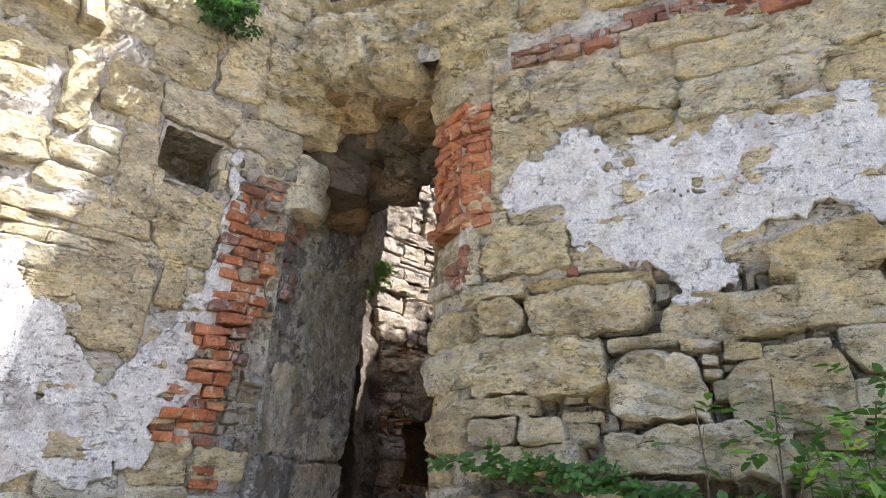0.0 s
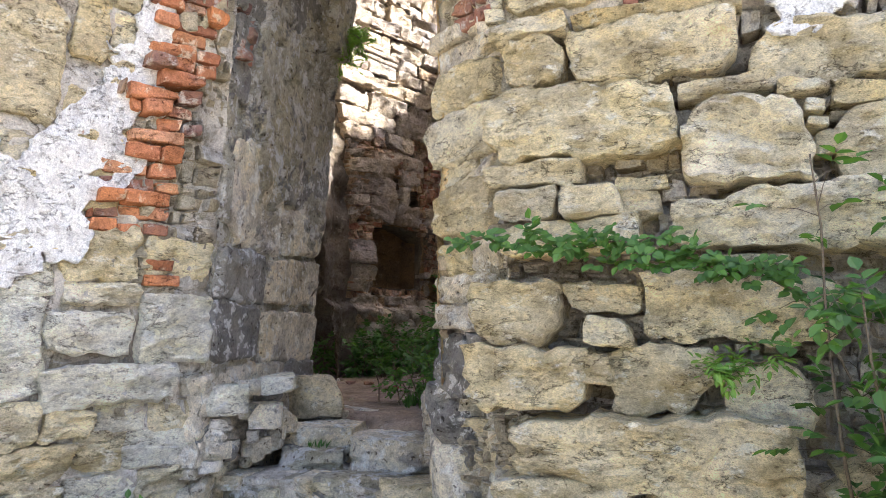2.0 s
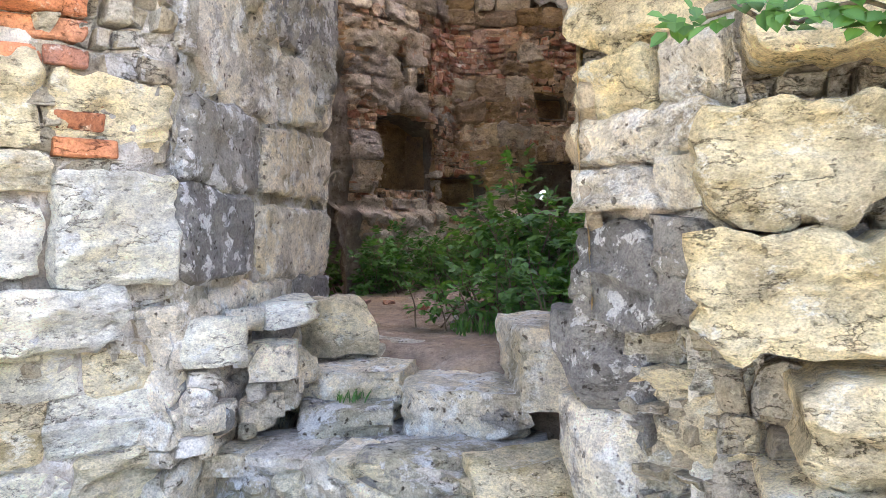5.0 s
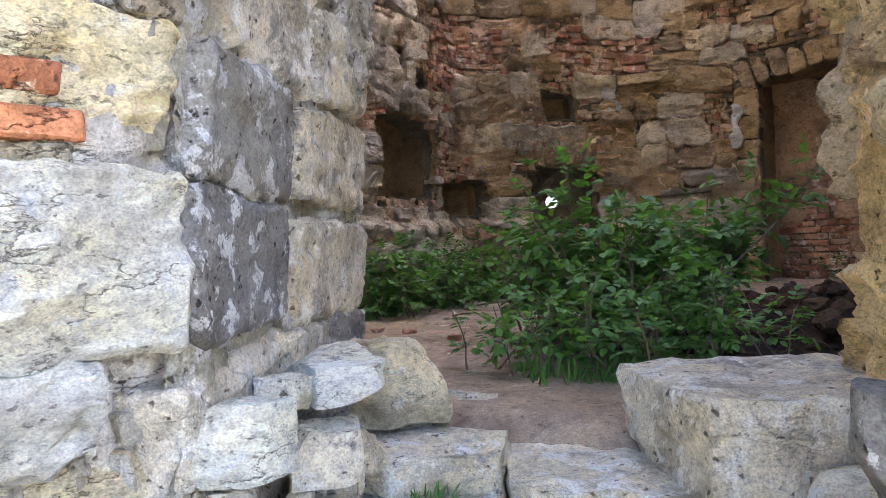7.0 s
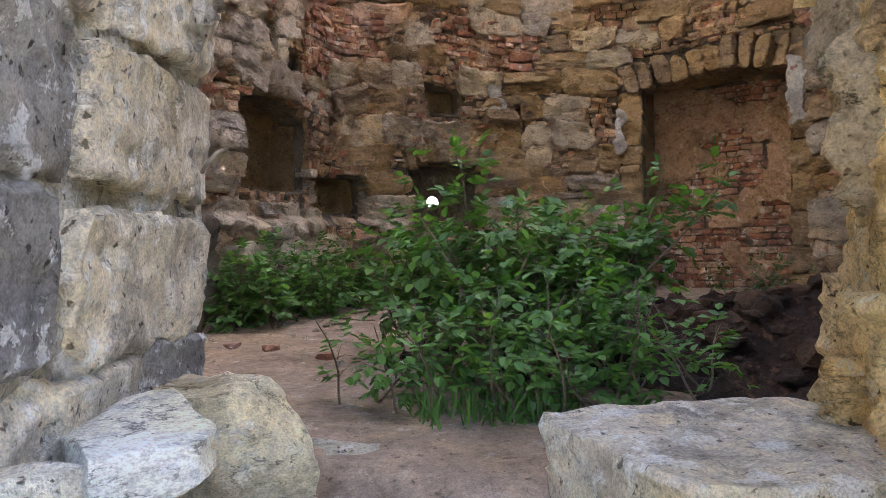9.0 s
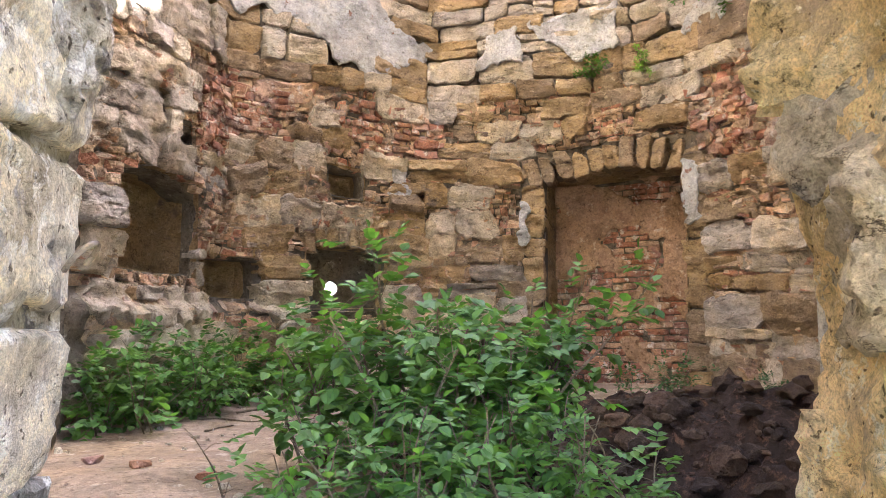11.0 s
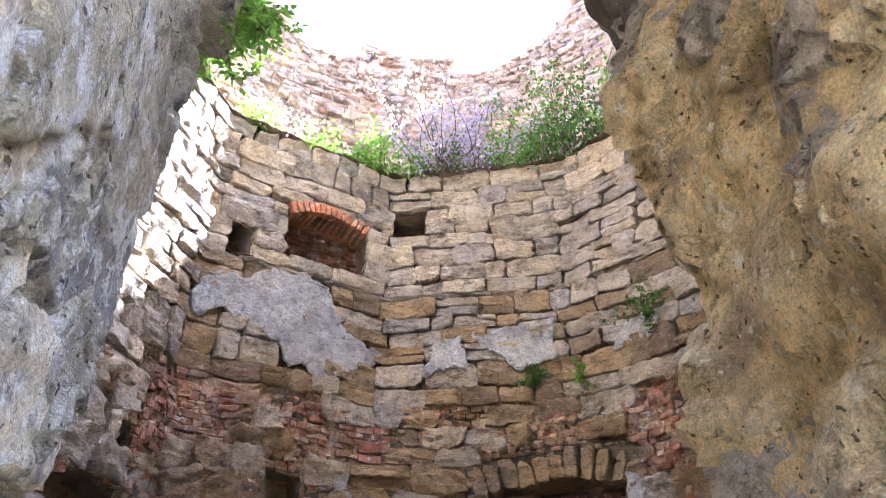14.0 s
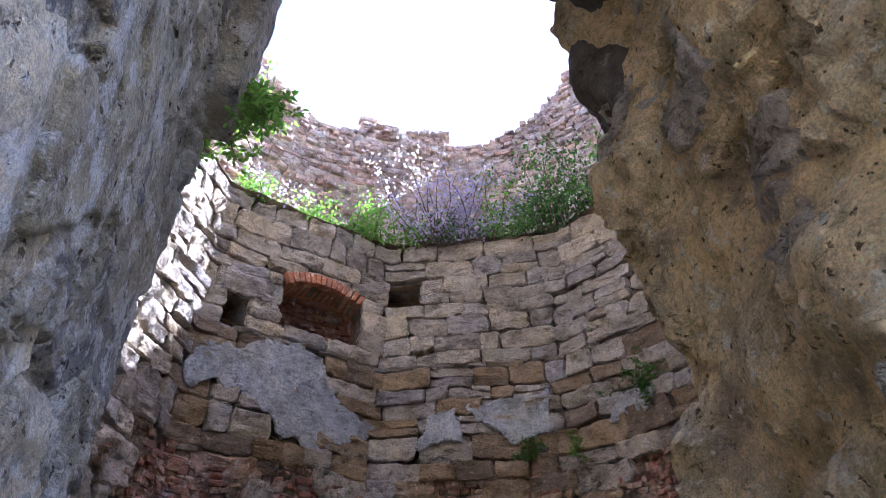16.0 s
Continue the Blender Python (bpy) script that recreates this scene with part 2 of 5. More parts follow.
BARK = surface("bark", [(0.16, 0.125, 0.08), (0.20, 0.16, 0.11)], grain=60.0, bump=0.6, per="object")


# ---- building tools ----
def mesh_ob(name, verts, faces, material, parent=None, smooth=True):
    me = bpy.data.meshes.new(name)
    me.from_pydata(verts, [], faces)
    me.materials.append(material)
    if smooth:
        me.shade_smooth()
    ob = new(name, me)
    if parent:
        ob.parent = parent
        ob.matrix_parent_inverse = Matrix.Translation(-parent.location)
    return ob


def fbm(p, octaves=4):
    return noise.fractal(p, 0.9, 2.1, octaves, noise_basis="PERLIN_ORIGINAL")


class Flat:
    """A wall face: u along, v up, n outwards; lean tips its top outwards."""

    def __init__(self, x, y, dx, dy, side, lean=0.0, lean_z=2.0):
        self.o = Vector((x, y, 0))
        self.u = Vector((dx, dy, 0)).normalized()
        self.n = Vector((self.u.y, -self.u.x, 0)) * side
        self.lean, self.lean_z = lean, lean_z

    def __call__(self, u, v, n=0.0):
        v_in = v
        v += 0.035 * noise.noise(Vector((u * 1.3 + self.o.x, v_in * 1.1, 41.0)))
        p = self.o + self.u * u + self.n * (n + self.lean * (v - self.lean_z))
        return Vector((p.x, p.y, v))


def octagon(u):
    """How far an eight-sided room departs from a round one of the same size, as a factor of its radius; a corner is at u = 6.94."""
    turned = ((u - 6.94) / 3.05) % (math.pi / 4) - math.pi / 8
    return 0.966 / math.cos(turned)


class Round:
    """The inside of the tower: u runs clockwise as seen from above, n points to its axis. Above the rubble foot the room is eight-sided where sides is set."""

    def __init__(self, x, y, r, sides=False):
        self.c, self.r, self.sides = Vector((x, y, 0)), r, sides

    def __call__(self, u, v, n=0.0):
        a = radians(200) - u / 3.05
        v_in, u_in = v, u
        v += (0.07 if v_in < 4.0 else 0.035) * noise.noise(Vector((u * 0.9, v_in * 0.7, 31.0)))
        step = 0.13 * max(0.0, min(1.0, (1.78 - v_in) / 0.06)) * max(0.0, min(1.0, (5.4 - u) / 0.5))
        swell = step + 0.22 * max(0.0, min(1.0, (4.6 - u) / 1.5)) * max(0.0, min(1.0, (4.4 - v) / 1.0))
        eight = 0.0
        if self.sides:
            eight = max(0.0, min(1.0, (v_in - 3.3) / 1.0))
            eight += (1 - eight) * 0.8 * max(0.0, min(1.0, (6.6 - u) / 0.8))
            eight *= 0.25 + 0.75 * max(0.0, min(1.0, (9.7 - u) / 1.4))
        r = self.r * (1 + eight * (octagon(u) - 1)) - n - swell - 0.04 * noise.noise(Vector((u * 1.1, v_in * 1.1, 12.0)))
        return Vector((self.c.x + r * math.cos(a), self.c.y + r * math.sin(a), v))


RIGHT = Flat(0.10, 3.87, 0.91, -0.415, 1)
LEFT = Flat(-1.28, 4.74, -0.75, -0.66, -1, lean=0.12)
JAMB = Flat(-1.28, 4.74, 0.27, 0.963, 1, lean=0.06, lean_z=1.6)
NOSE = Flat(-0.10, 4.22, 0.20, -0.35, 1)
CHEEK = Flat(-0.10, 4.22, 0.57, 0.82, -1)
TOWER = Round(1.75, 8.5, 3.05, True)
UPPER = Round(1.75, 8.5, 3.95)


def stone(surf, u0, v0, u1, v1, material, parent, proud=0.04, depth=0.14, rag=0.1, cell=0.05, name="stone", lump=0.022, join=None, skew=0.0):
    """One rough-hewn stone: an uneven four-sided face with broken arrises, bedding and pits, and sides that run back into the wall."""
    w, h = u1 - u0, v1 - v0
    small = min(w, h)
    nx, ny = max(2, min(30, round(w / cell))), max(2, min(16, round(h / cell)))
    rim = min(0.018, small * 0.12)
    us = [0.0, rim / w] + [rim / w + (1 - 2 * rim / w) * i / nx for i in range(1, nx)] + [1 - rim / w, 1.0]
    vs = [0.0, rim / h] + [rim / h + (1 - 2 * rim / h) * j / ny for j in range(1, ny)] + [1 - rim / h, 1.0]
    nx, ny = len(us) - 1, len(vs) - 1
    s = random.uniform(0, 100)
    k = rag * small * 1.15
    corner = [(random.uniform(-k * 0.5, k * 0.75), random.uniform(-k * 0.5, k * 0.75)) for _ in range(4)]
    verts, faces = [], []
    tilt_u, tilt_v = random.uniform(-1, 1) * lump * 1.2, random.uniform(-0.6, 1.2) * lump

    chip = [(random.randrange(4), random.uniform(0.12, 0.42)) for _ in range(random.choice((0, 1, 1)) if rag < 0.19 else 2)] if rag > 0.09 and small > 0.1 else []

    def place(a, b, n):
        for c, cut in chip:
            x, y = (a if c in (1, 2) else 1 - a) * w / small, (b if c > 1 else 1 - b) * h / small
            over = x + y - (w + h) / small + cut
            if over > 0:
                a += (-1 if c in (1, 2) else 1) * over * 0.45 * small / w
                b += (-1 if c > 1 else 1) * over * 0.45 * small / h
        cu = (corner[0][0] * (1 - b) + corner[3][0] * b) * (1 - a) * -1 + (corner[1][0] * (1 - b) + corner[2][0] * b) * a
        cv = (corner[0][1] * (1 - a) + corner[1][1] * a) * (1 - b) * -1 + (corner[3][1] * (1 - a) + corner[2][1] * a) * b
        ju = fbm(Vector((b * h * 11 + s, a * 1.3, 7.1)), 5) * rag * small * 0.6
        jv = fbm(Vector((a * w * 9, b * 1.3 + s, 3.3)), 5) * rag * small * 0.65
        round_off = 0.045 * small * (abs(2 * a - 1) ** 6) * (abs(2 * b - 1) ** 6)
        return surf(u0 + a * w + cu + ju - round_off * (2 * a - 1) + skew * (b - 0.5) * h, v0 + b * h + cv + jv - round_off * (2 * b - 1), n)

    for j, b in enumerate(vs):
        for i, a in enumerate(us):
            edge = i in (0, nx) or j in (0, ny)
            p = Vector((a * w * 6 + s, b * h * 15, s * 0.7))
            n = proud + fbm(p, 5) * lump * 0.8 - abs(fbm(Vector((a * w * 11 + s, b * h * 26, 2.2)), 3)) * lump * 0.55 + fbm(Vector((a * w * 2.2 + s, b * h * 3, 1.7)), 2) * lump + tilt_u * (a - 0.5) + tilt_v * (b - 0.5)
            if edge:
                n -= rim * (0.7 + 0.9 * abs(noise.noise(Vector((a * w * 14 + s, b * h * 14, 4.0)))))
            verts.append(place(a, b, n))
    ring = [(i, 0) for i in range(nx)] + [(nx, j) for j in range(ny)] + [(i, ny) for i in range(nx, 0, -1)] + [(0, j) for j in range(ny, 0, -1)]
    base = len(verts)
    for i, j in ring:
        verts.append(place(us[i], vs[j], -depth))
    at = lambda i, j: j * (nx + 1) + i
    for j in range(ny):
        for i in range(nx):
            faces.append((at(i, j), at(i + 1, j), at(i + 1, j + 1), at(i, j + 1)))
    m = len(ring)
    for q in range(m):
        i, j = ring[q]
        i2, j2 = ring[(q + 1) % m]
        faces.append((base + q, base + (q + 1) % m, at(i2, j2), at(i, j)))
    if surf_flip(surf):
        faces = [f[::-1] for f in faces]
    if join is not None:
        off = len(join[0])
        join[0].extend(verts)
        join[1].extend(tuple(q + off for q in f) for f in faces)
        return None
    ob = mesh_ob(name, verts, faces, material, parent)
    ob.data.set_sharp_from_angle(angle=radians(28))
    return ob


def surf_flip(surf):
    """True where u, v, n is left-handed on this face."""
    a, b, c = surf(1, 1) - surf(0.9, 1), surf(1, 1.1) - surf(1, 1), surf(1, 1, 0.1) - surf(1, 1)
    return a.cross(b).dot(c) < 0


def sheet(surf, u0, u1, v0, v1, cell, mask, height, thick, material, name, parent=None, smooth=True):
    """A layer that covers the part of a wall where mask(u, v) > 0, with a broken rim of that thickness."""
    nx, ny = max(1, round((u1 - u0) / cell)), max(1, round((v1 - v0) / cell))
    du, dv = (u1 - u0) / nx, (v1 - v0) / ny
    val = [[mask(u0 + i * du, v0 + j * dv) for i in range(nx + 1)] for j in range(ny + 1)]
    verts, faces, index = [], [], {}

    def vert(key, u, v, low):
        k = (key, low)
        if k not in index:
            index[k] = len(verts)
            verts.append(surf(u, v, height(u, v) - (thick if low else 0)))
        return index[k]

    rim = []
    for j in range(ny):
        for i in range(nx):
            corner = [(i, j), (i + 1, j), (i + 1, j + 1), (i, j + 1)]
            vals = [val[b][a] for a, b in corner]
            if max(vals) <= 0:
                continue
            poly = []
            for k in range(4):
                (a, b), (c, d) = corner[k], corner[(k + 1) % 4]
                p, q = vals[k], vals[(k + 1) % 4]
                if p > 0:
                    poly.append(((a, b), u0 + a * du, v0 + b * dv, False))
                if (p > 0) != (q > 0):
                    f = p / (p - q)
                    key = ((a, b), (c, d)) if (a, b) < (c, d) else ((c, d), (a, b))
                    poly.append((key, u0 + (a + (c - a) * f) * du, v0 + (b + (d - b) * f) * dv, True))
            if len(poly) < 3:
                continue
            faces.append(tuple(vert(k, u, v, False) for k, u, v, _ in poly))
            if thick:
                for k in range(len(poly)):
                    p, q = poly[k], poly[(k + 1) % len(poly)]
                    if p[3] and q[3]:
                        faces.append((vert(q[0], q[1], q[2], False), vert(p[0], p[1], p[2], False), vert(p[0], p[1], p[2], True), vert(q[0], q[1], q[2], True)))
    if surf_flip(surf):
        faces = [f[::-1] for f in faces]
    return mesh_ob(name, verts, faces, material, parent, smooth)


def inside(poly, u, v):
    """Signed distance-like value of a polygon: positive inside."""
    best, odd = 9.0, False
    for k in range(len(poly)):
        (a, b), (c, d) = poly[k], poly[(k + 1) % len(poly)]
        if (b > v) != (d > v) and u < (c - a) * (v - b) / (d - b) + a:
            odd = not odd
        t = max(0.0, min(1.0, ((u - a) * (c - a) + (v - b) * (d - b)) / ((c - a) ** 2 + (d - b) ** 2)))
        best = min(best, math.hypot(u - a - t * (c - a), v - b - t * (d - b)))
    return best if odd else -best


def ragged(poly, rag=0.05, freq=6.0, pits=0.0, seed=0.0):
    def mask(u, v):
        p = Vector((u * freq, v * freq, seed))
        m = inside(poly, u, v) + fbm(p, 6) * rag + 0.02 * fbm(p * 6, 4)
        if pits:
            m = min(m, 0.52 - abs(fbm(Vector((u * 5, v * 6, seed + 5)), 5)) * pits)
        return m
    return mask


def courses(surf, u0, u1, v0, v1, parent, material, heights, widths, taken=(), gap=0.012, proud=(0.02, 0.05), rag=0.1, cell=0.06, small=0.12, name="stone",
            choose=None, lump=0.02, keep=None, join=None):
    """Uneven courses of stones between the levels, that leave out what is taken."""
    v = v0
    while v < v1 - 0.03:
        h = min(random.uniform(*heights), v1 - v)
        if random.random() < small:
            h = min(random.uniform(0.05, 0.09), v1 - v)
        blocks = sorted((q[0], q[2]) for q in taken if q[1] < v + h - 0.03 and q[3] > v + 0.03)
        spans, a = [], u0
        for b0, b1 in blocks:
            if b0 > a:
                spans.append((a, b0))
            a = max(a, b1)
        if a < u1:
            spans.append((a, u1))
        for a, b in spans:
            u = a
            while u < b - 0.03:
                w = random.uniform(*widths) * (0.6 if h < 0.1 else 1.0)
                if b - (u + w) < widths[0] * 0.5:
                    w = b - u
                w = min(w, b - u)
                dv0, dv1 = random.uniform(-0.012, 0.012), random.uniform(-0.012, 0.012)
                if not keep or keep(u + w / 2, v + h / 2):
                    mat = choose(u + w / 2, v + h / 2) if choose else material
                    if w > 0.14 and h > 0.14 and random.random() < 0.12:
                        cut = v + h * random.uniform(0.4, 0.6)
                        stone(surf, u + gap / 2, v + gap / 2, u + w - gap / 2, cut - gap / 2, mat, parent, random.uniform(*proud), 0.17, rag, cell, name, lump, join)
                        stone(surf, u + gap / 2, cut + gap / 2, u + w - gap / 2, v + h - gap / 2, mat, parent, random.uniform(*proud), 0.17, rag, cell, name, lump, join)
                    else:
                        stone(surf, u + gap / 2, v + gap / 2 + dv0, u + w - gap / 2, v + h - gap / 2 + dv1, mat, parent, random.uniform(*proud), 0.17, rag, cell, name, lump, join)
                u += w
        v += h


def bricks(surf, u0, u1, v0, v1, parent, material, keep=None, long=0.27, high=0.072, gap=0.014, proud=(0.0, 0.03), depth=0.1, rag=0.05):
    v, row = v0, 0
    while v + high < v1 + 0.02:
        u = u0 - random.uniform(0, long * 0.5)
        while u < u1:
            w = long if (row % 2 == 0) else long * 0.5
            w *= random.uniform(0.85, 1.05)
            if u + w > u0 + 0.04 and (not keep or keep(u + w / 2, v + high / 2)):
                stone(surf, max(u, u0), v + gap / 2, min(u + w - gap, u1), v + high - gap / 2, material, parent, random.uniform(*proud), depth, max(rag, 0.2), 0.035, "brick", 0.022)
            u += w
        v += high
        row += 1


def prism(name, outline, z0, z1, material, parent=None, top=None):
    """A closed mass on a footprint; top(x, y) lets its top edge vary."""
    n = len(outline)
    verts = [Vector((x, y, z0)) for x, y in outline] + [Vector((x, y, top(x, y) if top else z1)) for x, y in outline]
    faces = [tuple(range(n))[::-1], tuple(range(n, 2 * n))] + [(k, (k + 1) % n, n + (k + 1) % n, n + k) for k in range(n)]
    return mesh_ob(name, verts, faces, material, parent, smooth=False)


def thing(name, label, category, x=0.0, y=0.0, z=0.0, group="", kind=""):
    ob = new(name)
    ob.location = (x, y, z)
    return tagged(ob, label, category, group, kind)


# ---- ground and floors ----
def ground_z(x, y):
    near = max(0.0, min(1.0, (y - 1.0) / 3.0)) * max(0.0, 1 - abs(x) / 9)
    return 0.28 * near + 0.05 * fbm(Vector((x * 0.8, y * 0.8, 2.0)), 4) * math.exp(-math.hypot(x, y) / 15)


def ground_sheet():
    steps = [-600, -150, -50, -20, -10] + [-7 + 0.25 * k for k in range(57)] + [10, 20, 50, 150, 600]
    verts = [Vector((x, y, ground_z(x, y) - (0.12 if 4.2 < y < 14 and abs(x) < 7 else 0))) for y in steps for x in steps]
    n = len(steps)
    faces = [(j * n + i, j * n + i + 1, (j + 1) * n + i + 1, (j + 1) * n + i) for j in range(n - 1) for i in range(n - 1)]
    return tagged(mesh_ob("ground", verts, faces, BOUNCE_GROUND), "unseen ground in front of the ruin, toned to bounce light on the walls", "ground", kind="structure")


ground = ground_sheet()


def floor_z(x, y):
    rise = 0.93
    pit = 0.75 * math.exp(-((x - 2.35) ** 2 / 0.7 + (y - 7.1) ** 2 / 1.1))
    return rise - pit + 0.03 * fbm(Vector((x * 2, y * 2, 9.0)), 4)


def floor_disc():
    verts, faces, rings, spokes = [], [], 34, 96
    for r in range(rings + 1):
        for k in range(spokes):
            a = 2 * math.pi * k / spokes
            q = 4.3 * r / rings
            x, y = 1.75 + q * math.cos(a), 8.5 + q * math.sin(a)
            verts.append(Vector((x, y, floor_z(x, y) - 1.2 * max(0.0, q - 3.62))))
    for r in range(rings):
        for k in range(spokes):
            faces.append((r * spokes + k, (r + 1) * spokes + k, (r + 1) * spokes + (k + 1) % spokes, r * spokes + (k + 1) % spokes))
    return tagged(mesh_ob("floor", verts, faces, SOIL), "reddish trodden earth floor inside the round tower", "floor", kind="structure")


floor = floor_disc()


def heap_z(x, y):
    r = math.hypot((x - 3.1) / 1.5, (y - 7.7) / 1.7)
    edge = math.hypot((x - 2.2) / 2.1, (y - 7.2) / 1.75) + 0.25 * fbm(Vector((x * 2.5, y * 2.5, 8.0)), 4)
    lumps = 0.14 * fbm(Vector((x * 4, y * 4, 4.0)), 6) + 0.06 * abs(fbm(Vector((x * 11, y * 11, 4.0)), 3))
    return floor_z(x, y) + 0.03 - 0.10 * max(0.0, edge - 0.75) / 0.25 + 0.20 * max(0.0, 1 - r * r) + lumps * min(1.0, max(0.2, 1.6 - edge))


def heap():
    nx, ny = 84, 70
    at = [[(0.0 + 4.6 * i / nx, 5.55 + 3.9 * j / ny) for i in range(nx + 1)] for j in range(ny + 1)]
    verts = [Vector((x, y, heap_z(x, y))) for row in at for x, y in row]
    faces = [(j * (nx + 1) + i, j * (nx + 1) + i + 1, (j + 1) * (nx + 1) + i + 1, (j + 1) * (nx + 1) + i) for j in range(ny) for i in range(nx)]
    return tagged(mesh_ob("soil_heap", verts, faces, DARKSOIL), "heap of dark loose soil and rubble against the tower wall", "soil heap", kind="structure")


def clods():
    """Loose lumps of earth on the heap, too many to count."""
    random.seed(21)
    bm = bmesh.new()
    bmesh.ops.create_icosphere(bm, subdivisions=2, radius=1.0)
    bm.verts.index_update()
    unit = [v.co.copy() for v in bm.verts]
    tris = [tuple(v.index for v in f.verts) for f in bm.faces]
    bm.free()
    verts, faces = [], []
    for _ in range(420):
        x, y = random.uniform(1.5, 4.3), random.uniform(5.95, 9.1)
        if math.hypot(x - 1.75, y - 8.5) > 2.95:
            continue
        r = random.choice((0.025, 0.035, 0.045, 0.07, 0.1)) * random.uniform(0.7, 1.2)
        c, off = Vector((x, y, heap_z(x, y) + 0.2 * r)), len(verts)
        sq = Vector((random.uniform(0.8, 1.4), random.uniform(0.7, 1.2), random.uniform(0.5, 0.9)))
        for q in unit:
            k = r * (1 + 0.5 * noise.noise(q * 1.6 + c * 9) + 0.25 * noise.noise(q * 4 + c * 5))
            verts.append(c + Vector((q.x * sq.x, q.y * sq.y, q.z * sq.z)) * k)
        faces.extend(tuple(off + v for v in f) for f in tris)
    tagged(mesh_ob("soil_clods", verts, faces, CLODS, None, smooth=False), "dark brown clods of earth strewn over the soil heap", "soil", kind="stuff")


heap()
clods()


# ---- wall masses ----
def rough(amount, freq, seed):
    return lambda u, v: -0.025 + amount * fbm(Vector((u * freq, v * freq, seed)), 6) + amount * 0.35 * fbm(Vector((u * freq * 5, v * freq * 5, seed)), 3)


def ragtop(base, amount, seed):
    return lambda x, y: base + amount * noise.noise(Vector((x * 1.3, y * 1.3, seed)))


wall_right = tagged(prism("wall_right", [(0.25, 3.95), (0.18, 4.22), (0.95, 5.30), (1.15, 5.62), (2.1, 5.5), (3.3, 5.8), (4.7, 6.7), (8.0, 6.5), (8.0, 0.45)][::-1],
                          -0.3, 5.9, MORTAR, top=ragtop(5.45, 0.2, 1.0)), "thick ruined sandstone wall with patches of white plaster", "wall", kind="structure")
wall_left = tagged(prism("wall_left", [(-1.50, 5.02), (-0.98, 6.15), (-1.15, 7.3), (-6, 8.0), (-6, 1.05)], -0.3, 5.9, MORTAR, top=ragtop(5.8, 0.4, 2.0)),
                   "ruined sandstone wall with worn plaster and a torn brick edge", "wall", kind="structure")
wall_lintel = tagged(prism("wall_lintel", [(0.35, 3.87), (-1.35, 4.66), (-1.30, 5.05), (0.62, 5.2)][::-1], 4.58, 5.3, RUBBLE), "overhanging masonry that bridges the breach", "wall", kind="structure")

deep_joints = rough(0.05, 4, 1.0)
sheet(RIGHT, -0.05, 3.6, -0.1, 5.4, 0.03, lambda u, v: 1.0, lambda u, v: deep_joints(u, v) - 0.15 * max(0.0, min(1.0, (2.85 - v) / 0.1)), 0, MORTAR, "mortar_face", wall_right)
sheet(RIGHT, -1.5, 0.0, 4.52, 5.3, 0.03, lambda u, v: 1.0, rough(0.06, 4, 1.0), 0, MORTAR, "mortar_face", wall_lintel)
LEFT_HOLES = [(0.55, 3.60, 0.95, 3.95), (1.98, 3.70, 2.60, 4.28)]
sheet(LEFT, -0.02, 3.6, -0.1, 5.7, 0.03, lambda u, v: min(max(a - u, u - c, b - v, v - d) for a, b, c, d in LEFT_HOLES), rough(0.05, 4, 3.0), 0, MORTAR, "mortar_face", wall_left)
sheet(JAMB, 0.0, 1.48, -0.1, 5.6, 0.03, lambda u, v: 1.0, rough(0.04, 4, 4.0), 0, GREY, "mortar_face", wall_left)
nose_core = rough(0.05, 5, 5.0)
sheet(NOSE, -0.02, 0.44, -0.1, 5.6, 0.04, lambda u, v: 1.0, lambda u, v: nose_core(u, v) - 0.05 - 0.10 * max(0.0, min(1.0, (1.24 - v) / 0.06)), 0, MORTAR, "mortar_face", wall_right)


def cheek_relief(u, v):
    big = 0.17 * fbm(Vector((u * 1.7, v * 1.4, 6.0)), 2)
    return -0.03 + big + 0.03 * fbm(Vector((u * 5, v * 5, 7.0)), 4) + 0.012 * fbm(Vector((u * 22, v * 22, 3.0)), 4) + 0.10 * max(0.0, v - 2.6)


sheet(CHEEK, -0.02, 1.42, -0.1, 5.6, 0.02, lambda u, v: max(v - 1.24, u - 0.18), lambda u, v: cheek_relief(u, v) * min(1.0, 0.25 + max(0.0, u) / 0.4) - 0.03 * max(0.0, 1 - u / 0.3), 0, OCHRE, "rough_face", wall_right)


